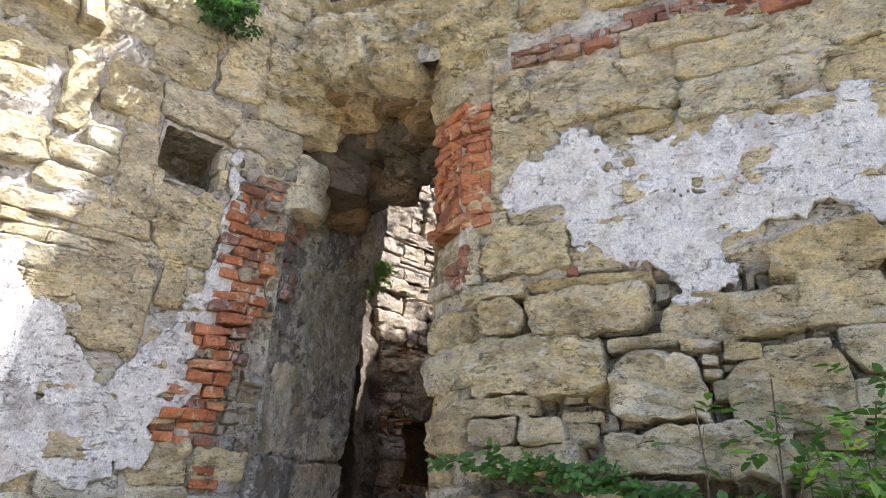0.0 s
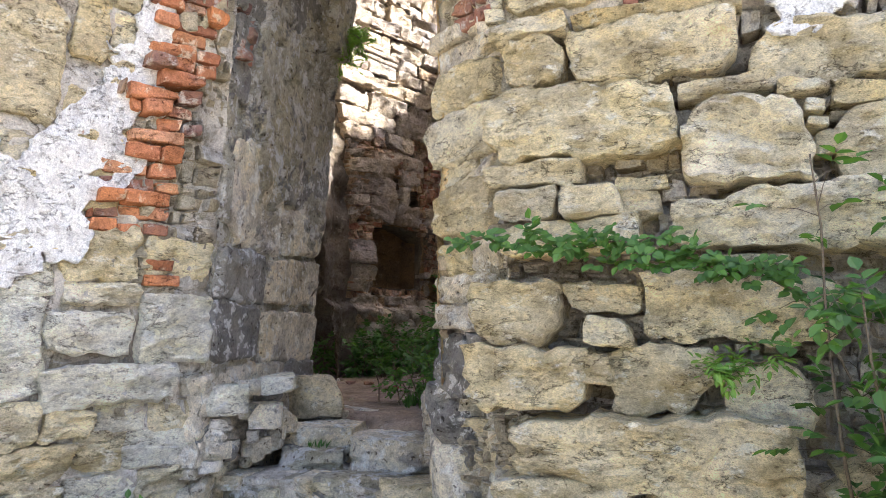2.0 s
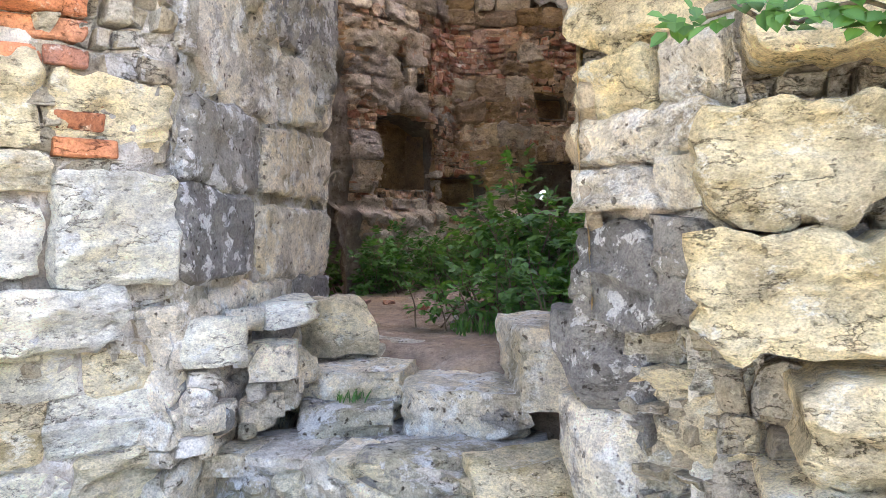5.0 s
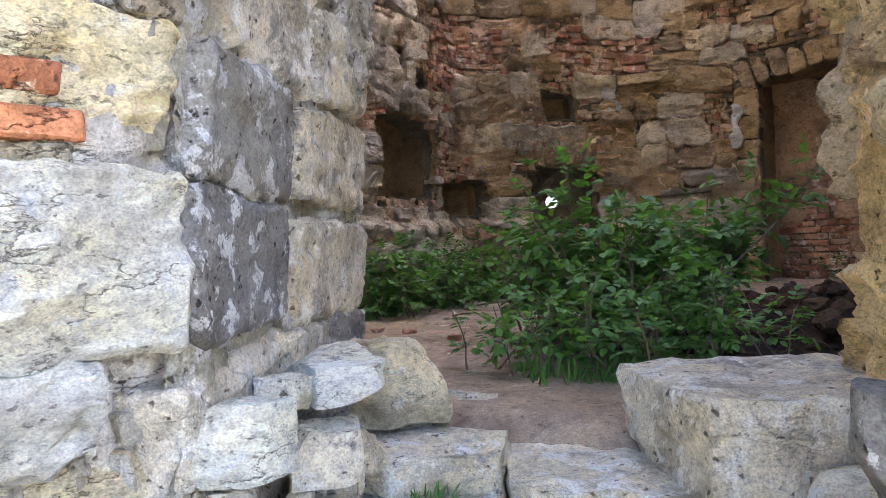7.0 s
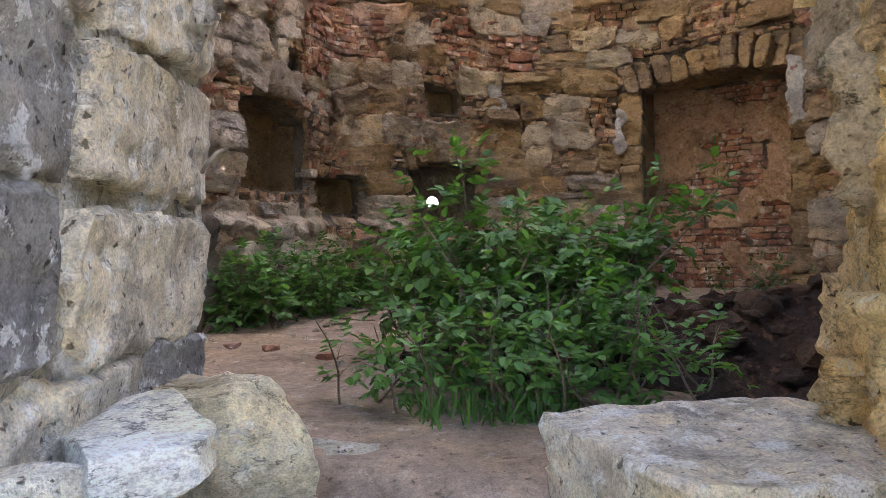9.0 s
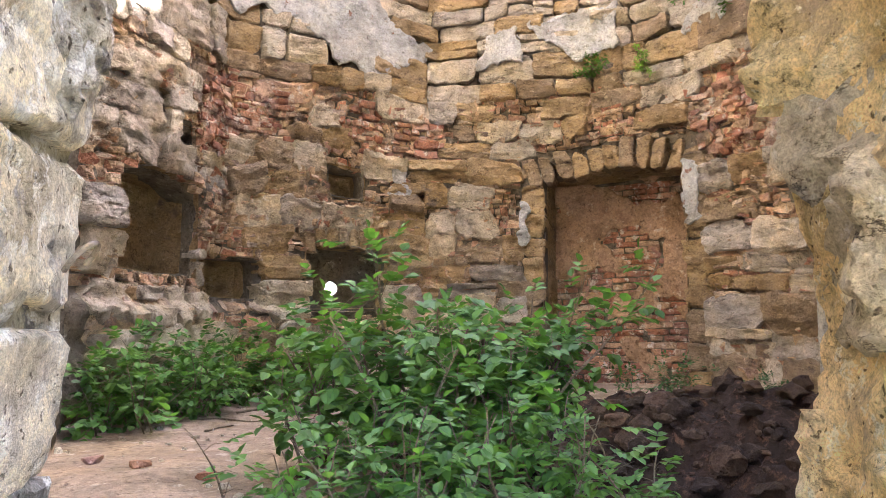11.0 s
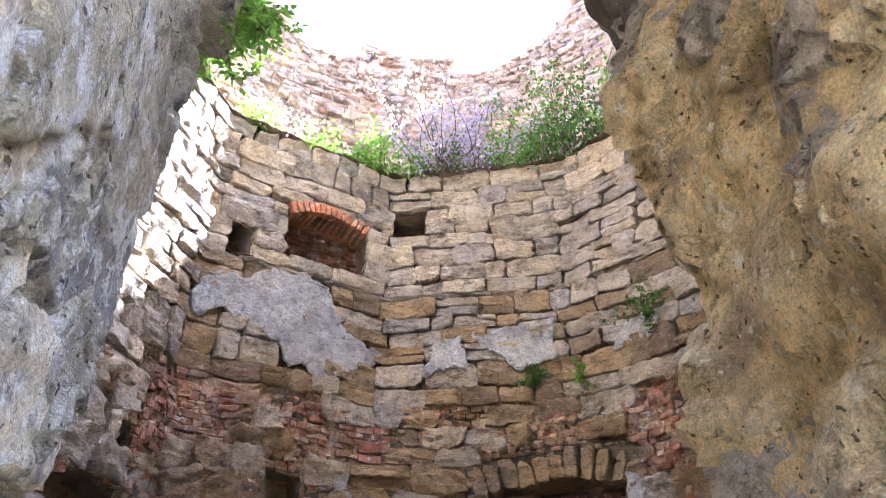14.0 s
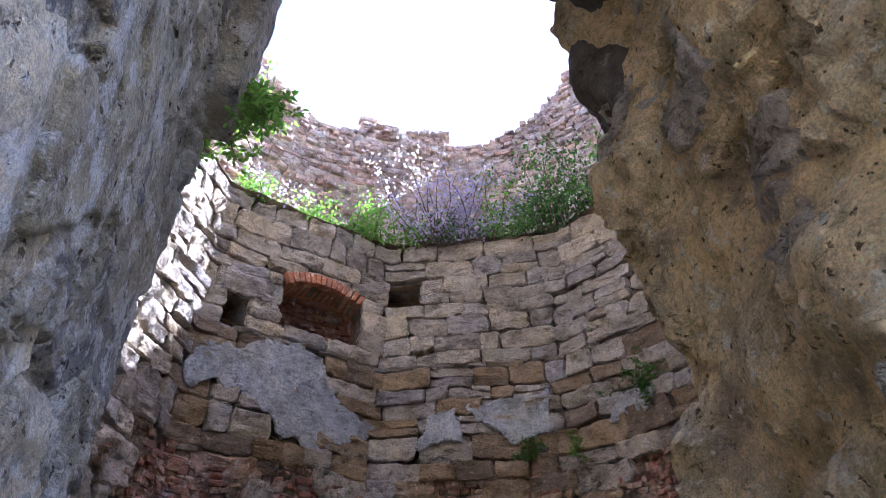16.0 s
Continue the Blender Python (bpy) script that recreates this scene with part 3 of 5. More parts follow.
# ---- the breach's overhang ----
def boulder(name, x, y, z, rx, ry, rz, material, parent=None, seed=0.0, rough_by=0.22, turn=0.0):
    """A broken block with flattish faces, chipped edges and knocked-off corners."""
    bm = bmesh.new()
    bmesh.ops.create_cube(bm, size=2.0)
    bmesh.ops.subdivide_edges(bm, edges=bm.edges[:], cuts=11, use_grid_fill=True)
    pick = random.Random(seed)
    knock = [(Vector((pick.choice((-1, 1)), pick.choice((-1, 1)), pick.choice((-1, 0, 1)))).normalized(), pick.uniform(0.85, 1.25)) for _ in range(9)]
    size = Vector((rx, ry, rz))
    bm.verts.index_update()
    verts = []
    for v in bm.verts:
        p = v.co.lerp(v.co.normalized() * 1.25, 0.12)
        for n, d in knock:
            over = p.dot(n) - d
            if over > 0:
                p -= n * over * 0.9
        p.x += 0.12 * noise.noise(Vector((seed, p.y, p.z)))
        p.z += 0.15 * noise.noise(Vector((p.x, p.y + seed, 3.0)))
        world_p = Vector((p.x * rx, p.y * ry, p.z * rz))
        out = p.normalized()
        world_p += out * fbm(world_p * 5 + Vector((seed * 3, 0, 0)), 5) * rough_by * 0.6 * min(0.2, size.length / 3)
        verts.append(Matrix.Rotation(radians(turn), 3, "Z") @ world_p + Vector((x, y, z)))
    faces = [tuple(v.index for v in f.verts) for f in bm.faces]
    bm.free()
    ob = mesh_ob(name, verts, faces, material, parent)
    ob.data.set_sharp_from_angle(angle=radians(30))
    return ob


# ---- the round tower ----
HOLES = {
    "niche": (2.80, 2.02, 4.02, 2.86, 0.5), "putlog": (4.22, 1.84, 4.88, 2.24, 0.5), "window": (5.62, 3.02, 6.03, 3.31, 0.5), "loop": (5.41, 1.77, 6.31, 2.46, 0.32),
    "gap": (3.28, 3.27, 3.52, 3.58, 0.45), "notch": (3.72, 3.20, 3.95, 3.36, 0.4), "door": (8.16, 0.60, 9.69, 3.42, 0.8), "square": (4.78, 5.74, 5.06, 6.08, 0.5), "fireplace": (5.46, 5.86, 6.58, 6.55, 1.0), "slot": (6.95, 6.55, 7.37, 6.87, 0.5),
}


def hole_value(u, v):
    """Positive on the wall, negative within its openings."""
    best = 1.0
    for key, (a, b, c, d, _) in HOLES.items():
        top = d
        if key in ("door", "fireplace", "niche", "loop"):
            top = d - 0.14 * ((2 * (u - a) / (c - a) - 1) ** 2)
        best = min(best, max(a - u, u - c, b - v, v - top))
    return best


tower_core = rough(0.07, 3, 8.0)
wall_tower = tagged(sheet(TOWER, 1.2, 14.8, 0.3, 7.55, 0.05, hole_value, lambda u, v: tower_core(u, v) - 0.045, 0.3, RUBBLE, "wall_tower"),
                    "inner face of a round ruined tower of coursed sandstone", "wall", kind="structure")
# unseen ends (u < 3, u > 11.6) are raised to block sky light
wall_tower_top = tagged(sheet(UPPER, 0.0, 19.3, 7.5, 13.6, 0.07,
                              ragged([(-1.0, 7.3), (20, 7.3), (20, 13.2), (11.6, 13.2), (11.4, 10.9), (10.3, 10.9), (9.5, 11.5), (9.1, 11.0), (8.6, 10.55), (7.8, 10.4), (7.6, 10.75),
                                      (6.6, 10.8), (6.2, 10.3), (4.9, 11.1), (3.2, 11.6), (3.0, 13.2), (-1.0, 13.2)], 0.15, 3.0), rough(0.1, 4, 9.0), 0.7, MORTAR, "wall_tower_top"),
                        "crumbling upper tower wall of red brick rubble, with unseen tall ends added against sky light", "wall", kind="structure")


def annulus(name, r0, r1, z, a0, a1, material, parent, n=90):
    verts, faces = [], []
    for k in range(n + 1):
        a = radians(a0 + (a1 - a0) * k / n)
        inner = r0 * octagon((radians(200) - a) * 3.05)
        for r in (inner, (inner + r1) / 2, r1):
            x, y = 1.75 + r * math.cos(a), 8.5 + r * math.sin(a)
            verts.append(Vector((x, y, z + 0.06 * fbm(Vector((x * 3, y * 3, 1)), 3))))
    for k in range(n):
        for i in range(2):
            faces.append((3 * k + i, 3 * k + i + 1, 3 * k + i + 4, 3 * k + i + 3))
    return mesh_ob(name, verts, faces, material, parent)


annulus("ledge", 2.98, 4.7, 7.56, 200, -160, SOIL, wall_tower)
OUTER = Round(1.75, 8.5, 4.75)
sheet(OUTER, 0.0, 14.8, -0.3, 7.6, 0.15, lambda u, v: math.hypot(u - 6.0, v - 2.1) - 0.55, lambda u, v: 0.0, 0, RUBBLE, "outer_face", wall_tower)


def recess(key, material, back=None):
    """The sides and the back of an opening in the tower wall."""
    a, b, c, d, deep = HOLES[key]
    a, b, c, d = a - 0.03, b - 0.03, c + 0.03, d + 0.03
    n = 6
    verts, faces = [], []
    ring = [(a + (c - a) * k / n, b) for k in range(n)] + [(c, b + (d - b) * k / n) for k in range(n)] + [(c - (c - a) * k / n, d) for k in range(n)] + [(a, d - (d - b) * k / n) for k in range(n)]
    for layer in (0.0, 0.5, 1.0):
        for u, v in ring:
            w = 1 - 0.12 * layer
            uu, vv = (a + c) / 2 + (u - (a + c) / 2) * w, (b + d) / 2 + (v - (b + d) / 2) * w
            verts.append(TOWER(uu, vv, -0.01 - deep * layer + 0.02 * fbm(Vector((u * 5, v * 5, layer)), 3)))
    m = len(ring)
    for layer in range(2):
        for k in range(m):
            faces.append((layer * m + k, layer * m + (k + 1) % m, (layer + 1) * m + (k + 1) % m, (layer + 1) * m + k))
    if key != "loop":
        faces.append(tuple(range(2 * m, 3 * m)))
    return mesh_ob(key + "_recess", verts, faces, material, wall_tower, smooth=False)


def box_recess(surf, a, b, c, d, deep, material, parent):
    verts = [surf(u, v, -n) for n in (0.0, deep) for u, v in ((a - 0.03, b - 0.03), (c + 0.03, b - 0.03), (c + 0.03, d + 0.03), (a - 0.03, d + 0.03))]
    faces = [(k, (k + 1) % 4, 4 + (k + 1) % 4, 4 + k) for k in range(4)] + [(4, 5, 6, 7)]
    return mesh_ob("wall_recess", verts, faces, material, parent, smooth=False)


for a, b, c, d in LEFT_HOLES:
    box_recess(LEFT, a, b, c, d, 0.5, GREY, wall_left)
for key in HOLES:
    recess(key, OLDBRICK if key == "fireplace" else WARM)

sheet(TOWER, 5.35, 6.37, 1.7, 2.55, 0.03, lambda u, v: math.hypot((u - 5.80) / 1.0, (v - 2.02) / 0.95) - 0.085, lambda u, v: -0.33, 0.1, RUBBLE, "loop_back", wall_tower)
# unseen sheet added over the breach to keep light out of the tower
sheet(TOWER, 14.7, 19.4, 5.2, 7.6, 0.12, lambda u, v: 1.0, rough(0.07, 3, 8.0), 0, RUBBLE, "front_face", wall_tower)


# ---- masonry of the right-hand wall ----
RIGHT_PLASTER = [(0.19, 3.35), (0.48, 3.64), (0.62, 3.68), (1.07, 3.62), (1.24, 3.55), (1.73, 3.62), (1.9, 3.71), (2.24, 3.66), (3.2, 3.6), (3.2, 2.9), (2.12, 2.97), (1.93, 3.03),
                 (1.73, 3.02), (1.47, 2.97), (1.44, 2.72), (1.23, 2.61), (1.09, 2.79), (0.84, 2.9), (0.63, 3.01), (0.6, 3.15), (0.28, 3.25)]
LEFT_PLASTER = [(0.47, 3.95), (0.51, 3.01), (0.69, 2.74), (0.84, 2.4), (1.08, 2.33), (1.23, 2.5), (1.51, 2.84), (1.65, 2.94), (2.4, 3.2), (2.4, 1.75), (1.37, 1.69), (0.81, 1.72),
                (0.55, 2.16), (0.38, 2.69), (0.37, 3.46)]
# each stone: along from, up from, along to, up to, how far it stands out
UPPER_RIGHT = [(0.09, 2.85, 0.63, 3.15, 0.05), (0.40, 3.79, 1.27, 4.14, 0.04), (1.27, 3.66, 1.99, 3.92, 0.03), (0.18, 3.64, 0.57, 3.89, 0.04), (0.79, 3.66, 1.23, 3.80, 0.03),
               (1.79, 3.93, 2.29, 4.18, 0.04), (0.16, 3.96, 0.40, 4.25, 0.05), (0.98, 4.15, 1.78, 4.33, 0.05), (0.34, 4.54, 0.78, 4.74, 0.07), (1.61, 2.70, 2.09, 2.95, 0.03)]
OVERHANG = [(-1.34, 4.70, -0.59, 5.01, 0.10), (-0.58, 4.63, -0.22, 5.06, 0.08), (-0.22, 4.60, 0.30, 4.92, 0.08), (-1.12, 4.48, -0.74, 4.69, 0.16), (-0.70, 4.42, -0.36, 4.62, 0.14),
            (-1.52, 4.40, -1.15, 4.68, 0.12), (-0.19, 4.34, 0.12, 4.58, 0.08)]
MIDDLE_RIGHT = [(0.04, 2.72, 0.39, 2.83, 0.10), (0.39, 2.75, 1.05, 2.81, 0.08), (0.08, 2.54, 0.35, 2.71, 0.09), (0.36, 2.51, 1.02, 2.74, 0.09), (1.07, 2.44, 1.69, 2.66, 0.05),
                (0.81, 2.40, 1.15, 2.48, 0.08), (1.15, 2.37, 1.35, 2.43, 0.06), (1.35, 2.32, 1.52, 2.40, 0.05), (1.52, 2.31, 1.80, 2.38, 0.05), (0.02, 2.22, 0.79, 2.51, 0.12),
                (0.81, 2.04, 1.24, 2.38, 0.12), (1.25, 2.29, 1.33, 2.35, 0.04), (1.25, 2.23, 1.34, 2.28, 0.05), (1.28, 2.14, 1.36, 2.23, 0.05), (1.37, 2.01, 1.85, 2.30, 0.06),
                (0.02, 2.10, 0.43, 2.20, 0.10)]
LOWER_RIGHT = [(0.05, 1.95, 0.30, 2.09, 0.10), (0.31, 1.96, 0.57, 2.09, 0.10), (0.56, 2.05, 0.76, 2.13, 0.05), (0.58, 1.94, 0.74, 2.04, 0.04), (0.08, 1.80, 0.66, 1.94, 0.12),
               (0.76, 1.80, 1.58, 2.02, 0.13), (0.91, 1.74, 1.18, 1.78, 0.08), (-0.02, 1.44, 0.32, 1.68, 0.18), (0.34, 1.58, 0.64, 1.70, 0.05), (0.43, 1.44, 0.62, 1.56, 0.14),
               (0.65, 1.46, 1.33, 1.70, 0.06), (-0.04, 1.19, 0.40, 1.42, 0.20), (0.41, 1.28, 0.53, 1.42, 0.15), (0.54, 1.20, 0.91, 1.42, 0.08), (0.93, 1.14, 1.22, 1.34, 0.08)]
BOTTOM_RIGHT = [(0.15, 0.93, 1.18, 1.18, 0.22), (0.10, 0.76, 0.61, 0.91, 0.22), (0.77, 0.81, 1.10, 0.91, 0.16), (0.27, 0.60, 0.58, 0.75, 0.20), (0.60, 0.62, 1.00, 0.73, 0.16),
                (0.63, 0.76, 0.76, 0.90, 0.12), (-0.04, 0.58, 0.25, 0.75, 0.16), (1.20, 0.70, 1.75, 1.10, 0.14), (0.70, 0.30, 1.30, 0.60, 0.16), (0.10, 0.25, 0.66, 0.57, 0.18)]



def fill(surf, u0, u1, v0, v1, parent, seed, keep=None, proud=(-0.02, 0.03), size=(0.08, 0.2)):
    """Small packing stones between and behind the large ones, too many to count."""
    join = ([], [])
    random.seed(seed)
    courses(surf, u0, u1, v0, v1, None, FILL, (0.05, 0.12), size, proud=proud, rag=0.25, cell=0.06, small=0.2, lump=0.03, gap=0.016, join=join, keep=keep)
    ob = tagged(mesh_ob("packing_stones", join[0], join[1], FILL, parent), kind="stuff")
    ob.data.set_sharp_from_angle(angle=radians(28))


fill(RIGHT, 0.0, 1.9, -0.05, 2.82, wall_right, 3, proud=(-0.11, -0.02))
fill(LEFT, 0.0, 1.4, -0.05, 1.98, wall_left, 4, proud=(-0.07, 0.01))
fill(LEFT, 0.0, 0.42, 1.96, 3.9, wall_left, 6, proud=(-0.02, 0.04), size=(0.07, 0.16))
fill(NOSE, 0.0, 0.42, 0.0, 1.24, wall_right, 5, proud=(-0.14, -0.05))
for u0, v0, u1, v1, out in UPPER_RIGHT + MIDDLE_RIGHT:
    stone(RIGHT, u0 + 0.006, v0 + 0.006, u1 - 0.006, v1 - 0.006, SANDSTONE, wall_right, out, 0.24, 0.2, 0.024, lump=0.045)
for u0, v0, u1, v1, out in LOWER_RIGHT + BOTTOM_RIGHT:
    stone(RIGHT, u0 + 0.006, v0 + 0.006, u1 - 0.006, v1 - 0.006, SANDSTONE, wall_right, out, 0.3, 0.26, 0.022, lump=0.045)
for u0, v0, u1, v1, out in OVERHANG:
    stone(RIGHT, u0 + 0.006, v0 + 0.006, u1 - 0.006, v1 - 0.006, SANDSTONE, wall_lintel, out, 0.3, 0.22, 0.025, lump=0.10)
taken_right = UPPER_RIGHT + MIDDLE_RIGHT + LOWER_RIGHT + BOTTOM_RIGHT + [(0.28, 3.9, 0.4, 3.96), (0.30, 4.26, 1.9, 4.50)]
courses(RIGHT, 0.0, 3.6, 2.85, 5.2, wall_right, SANDSTONE, (0.14, 0.27), (0.25, 0.75), taken_right, proud=(0.005, 0.02), gap=0.004, rag=0.11, cell=0.03, lump=0.03)
courses(RIGHT, 1.6, 3.6, -0.05, 2.85, wall_right, SANDSTONE, (0.14, 0.27), (0.25, 0.75), taken_right, proud=(0.005, 0.025), gap=0.009, rag=0.1, cell=0.06, keep=lambda u, v: True, lump=0.025)
courses(RIGHT, -1.5, 0.1, 4.66, 5.2, wall_lintel, SANDSTONE, (0.15, 0.25), (0.3, 0.6), OVERHANG, proud=(0.03, 0.08), rag=0.18, cell=0.03, lump=0.05)
bricks(RIGHT, 0.30, 2.0, 4.26, 4.48, wall_right, OLDBRICK, keep=lambda u, v: v > 4.17 + 0.12 * abs(u - 0.9) and (v < 4.4 or 1.0 < u < 1.7), proud=(0.01, 0.05))
bricks(RIGHT, 0.6, 1.4, 2.82, 3.0, wall_right, OLDBRICK, keep=lambda u, v: random.random() < 0.3, long=0.14, proud=(0.0, 0.02))


def plaster_relief(base, seed):
    return lambda u, v: base + 0.012 * fbm(Vector((u * 2.5, v * 2.5, seed)), 5) + 0.004 * fbm(Vector((u * 18, v * 18, seed)), 3)


sheet(RIGHT, 0.05, 3.3, 2.45, 3.85, 0.016, ragged(RIGHT_PLASTER, 0.11, 5.0, 0.72, 3.0), plaster_relief(0.03, 1.0), 0.03, PLASTER, "plaster", wall_right)

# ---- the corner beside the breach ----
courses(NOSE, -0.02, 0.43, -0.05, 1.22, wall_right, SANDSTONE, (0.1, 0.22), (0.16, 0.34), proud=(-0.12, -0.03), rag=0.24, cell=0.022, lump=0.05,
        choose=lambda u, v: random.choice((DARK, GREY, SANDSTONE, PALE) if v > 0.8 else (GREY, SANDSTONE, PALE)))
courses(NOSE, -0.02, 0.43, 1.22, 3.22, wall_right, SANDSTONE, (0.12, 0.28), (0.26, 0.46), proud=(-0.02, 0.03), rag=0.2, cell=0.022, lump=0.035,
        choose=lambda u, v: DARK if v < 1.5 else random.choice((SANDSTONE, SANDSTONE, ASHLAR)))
bricks(NOSE, 0.02, 0.44, 3.22, 4.12, wall_right, BRICK, proud=(0.0, 0.06), depth=0.2)
bricks(RIGHT, -0.03, 0.16, 3.20, 4.08, wall_right, BRICK, proud=(0.02, 0.05), depth=0.2)
bricks(NOSE, 0.18, 0.42, 2.88, 3.1, wall_right, OLDBRICK, keep=lambda u, v: random.random() < 0.6)
courses(NOSE, -0.02, 0.43, 4.12, 5.2, wall_right, SANDSTONE, (0.15, 0.3), (0.2, 0.43), proud=(0.03, 0.07), rag=0.13, cell=0.05, lump=0.03)


def cheek_face(u, v, n=0.0):
    return CHEEK(u, v, (n + cheek_relief(u, v)) * min(1.0, 0.25 + max(0.0, u) / 0.4) - 0.03 * max(0.0, 1 - u / 0.3))


random.seed(31)
courses(cheek_face, 0.0, 1.40, 0.0, 5.2, wall_right, OCHRE, (0.14, 0.42), (0.18, 0.62), proud=(-0.012, 0.045), rag=0.3, cell=0.022, small=0.14, lump=0.05, gap=0.012,
        choose=lambda u, v: random.choice((OCHRE, OCHRE, OCHRE, OCHRE, PALEWARM)), keep=lambda u, v: random.random() < 0.86 and (v > 1.42 or u > 0.5))

# ---- masonry of the left-hand wall ----
LOWER_LEFT = [(0.39, 1.76, 0.75, 2.00, 0.03), (0.36, 1.60, 0.74, 1.74, 0.04), (0.38, 1.38, 0.80, 1.58, 0.05), (-0.01, 1.34, 0.36, 1.68, 0.07), (0.81, 1.19, 1.10, 1.40, 0.05),
              (0.17, 1.13, 0.80, 1.34, 0.09), (0.55, 0.98, 0.77, 1.12, 0.07), (0.78, 0.95, 1.05, 1.16, 0.06), (0.62, 0.76, 1.00, 0.95, 0.05), (0.65, 0.52, 1.00, 0.75, 0.06),
              (0.02, 1.74, 0.38, 1.97, 0.03), (0.0, 0.57, 0.30, 0.80, 0.05)]
UPPER_LEFT = [(0.96, 3.28, 1.18, 3.88, 0.03), (0.48, 3.13, 0.90, 3.58, 0.04), (1.59, 3.40, 1.90, 3.68, 0.08), (0.50, 3.97, 1.02, 4.23, 0.05), (0.71, 4.25, 1.08, 4.62, 0.06),
              (1.03, 3.89, 1.36, 4.25, 0.05), (0.80, 2.45, 1.21, 3.05, 0.03), (0.76, 4.64, 1.34, 4.94, 0.08), (0.37, 4.32, 0.70, 4.87, 0.07), (1.37, 3.69, 1.60, 4.18, 0.06),
              (0.62, 2.80, 0.79, 3.12, 0.02)]
for u0, v0, u1, v1, out in LOWER_LEFT:
    stone(LEFT, u0 + 0.006, v0 + 0.006, u1 - 0.006, v1 - 0.006, PALE if u0 < 0 or v0 > 1.1 and v1 < 1.6 else SANDSTONE, wall_left, out, 0.2, 0.09 if u0 < 0 else 0.18, 0.022, lump=0.04)
for u0, v0, u1, v1, out in UPPER_LEFT:
    stone(LEFT, u0 + 0.006, v0 + 0.006, u1 - 0.006, v1 - 0.006, SANDSTONE, wall_left, out * 0.45, 0.16, 0.17, 0.028, lump=0.018)
strip_from = lambda v: 0.34 - 0.16 * (v - 2.0)
taken_left = LOWER_LEFT + UPPER_LEFT + LEFT_HOLES + [(0.03, 1.98, 0.5, 3.8)]
courses(LEFT, 0.0, 4.2, -0.05, 5.6, wall_left, SANDSTONE, (0.13, 0.26), (0.25, 0.65), taken_left, proud=(0.0, 0.018), rag=0.16, cell=0.03, lump=0.018, gap=0.004,
        choose=lambda u, v: PALE if v < 2.0 and random.random() < 0.6 else SANDSTONE)
sheet(LEFT, 0.2, 2.5, 1.5, 4.1, 0.016, ragged(LEFT_PLASTER, 0.14, 4.5, 0.72, 8.0), plaster_relief(0.026, 2.0), 0.03, PLASTER, "plaster", wall_left)


def torn_bricks():
    v = 1.98
    while v < 3.75:
        u = strip_from(v) - random.uniform(0.0, 0.12)
        end = strip_from(v) + 0.28 + random.uniform(-0.08, 0.06)
        out = random.uniform(0.02, 0.11) if v > 2.1 else random.uniform(0.0, 0.03)
        while u < end:
            w = random.choice((0.13, 0.27)) * random.uniform(0.85, 1.0)
            if random.random() < 0.96:
                slip = random.uniform(-0.008, 0.008)
                stone(LEFT, u, v + 0.006 + slip, min(u + w, end + 0.03) - 0.014, v + 0.064 + slip, random.choice((BRICK, BRICK, BRICK, OLDBRICK)), wall_left, out + random.uniform(-0.04, 0.03), 0.18, 0.24, 0.03, "brick", 0.024)
            u += w
        v += 0.076
    for v in (1.72, 1.80, 1.88):
        stone(LEFT, 0.18 + random.uniform(0, 0.1), v, 0.36, v + 0.06, BRICK, wall_left, 0.02, 0.1, 0.08, 0.09, "brick", 0.01)


torn_bricks()
bricks(JAMB, 0.02, 0.16, 3.0, 3.75, wall_left, OLDBRICK, keep=lambda u, v: random.random() < 0.75, long=0.14, proud=(0.01, 0.05))
# broken arch stones over the upper recess
for k in range(6):
    u = 1.50 + 0.16 * k
    v = 4.32 + 0.05 * math.sin(k * 0.6)
    stone(LEFT, u, v, u + 0.14, v + 0.30, SANDSTONE, wall_left, 0.14, 0.2, 0.12, 0.06, lump=0.03, skew=0.3)

# ---- jamb of the breach ----
JAMB_STONES = [(0.02, 1.66, 0.60, 1.98, 0.03), (0.02, 1.30, 0.55, 1.64, 0.03), (0.57, 1.28, 1.46, 1.62, 0.04), (0.62, 1.64, 1.46, 1.98, 0.03), (0.75, 2.32, 1.47, 2.62, 0.05),
               (0.80, 2.00, 1.46, 2.30, 0.03), (0.10, 2.00, 0.78, 2.60, 0.02), (0.20, 2.64, 0.80, 3.10, 0.02), (0.82, 2.66, 1.47, 3.20, 0.05), (1.18, 3.50, 1.50, 4.70, 0.13)]
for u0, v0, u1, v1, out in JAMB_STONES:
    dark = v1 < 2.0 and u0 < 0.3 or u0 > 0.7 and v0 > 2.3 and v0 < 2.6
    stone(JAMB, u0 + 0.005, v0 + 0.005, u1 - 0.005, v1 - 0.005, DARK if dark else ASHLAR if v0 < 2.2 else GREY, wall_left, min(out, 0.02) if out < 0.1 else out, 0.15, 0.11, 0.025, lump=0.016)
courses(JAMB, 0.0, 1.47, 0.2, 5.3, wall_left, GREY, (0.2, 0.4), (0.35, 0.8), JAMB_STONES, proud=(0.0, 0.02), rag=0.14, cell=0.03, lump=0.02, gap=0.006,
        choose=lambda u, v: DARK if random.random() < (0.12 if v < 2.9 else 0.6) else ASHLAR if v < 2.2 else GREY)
sheet(JAMB, 0.15, 1.1, 2.3, 3.6, 0.02, ragged([(0.25, 3.45), (0.75, 3.4), (0.9, 2.9), (0.7, 2.5), (0.45, 2.35), (0.3, 2.7)], 0.15, 4.0, 1.0, 2.0), plaster_relief(0.045, 4.0), 0.05, GREY, "plaster", wall_left)

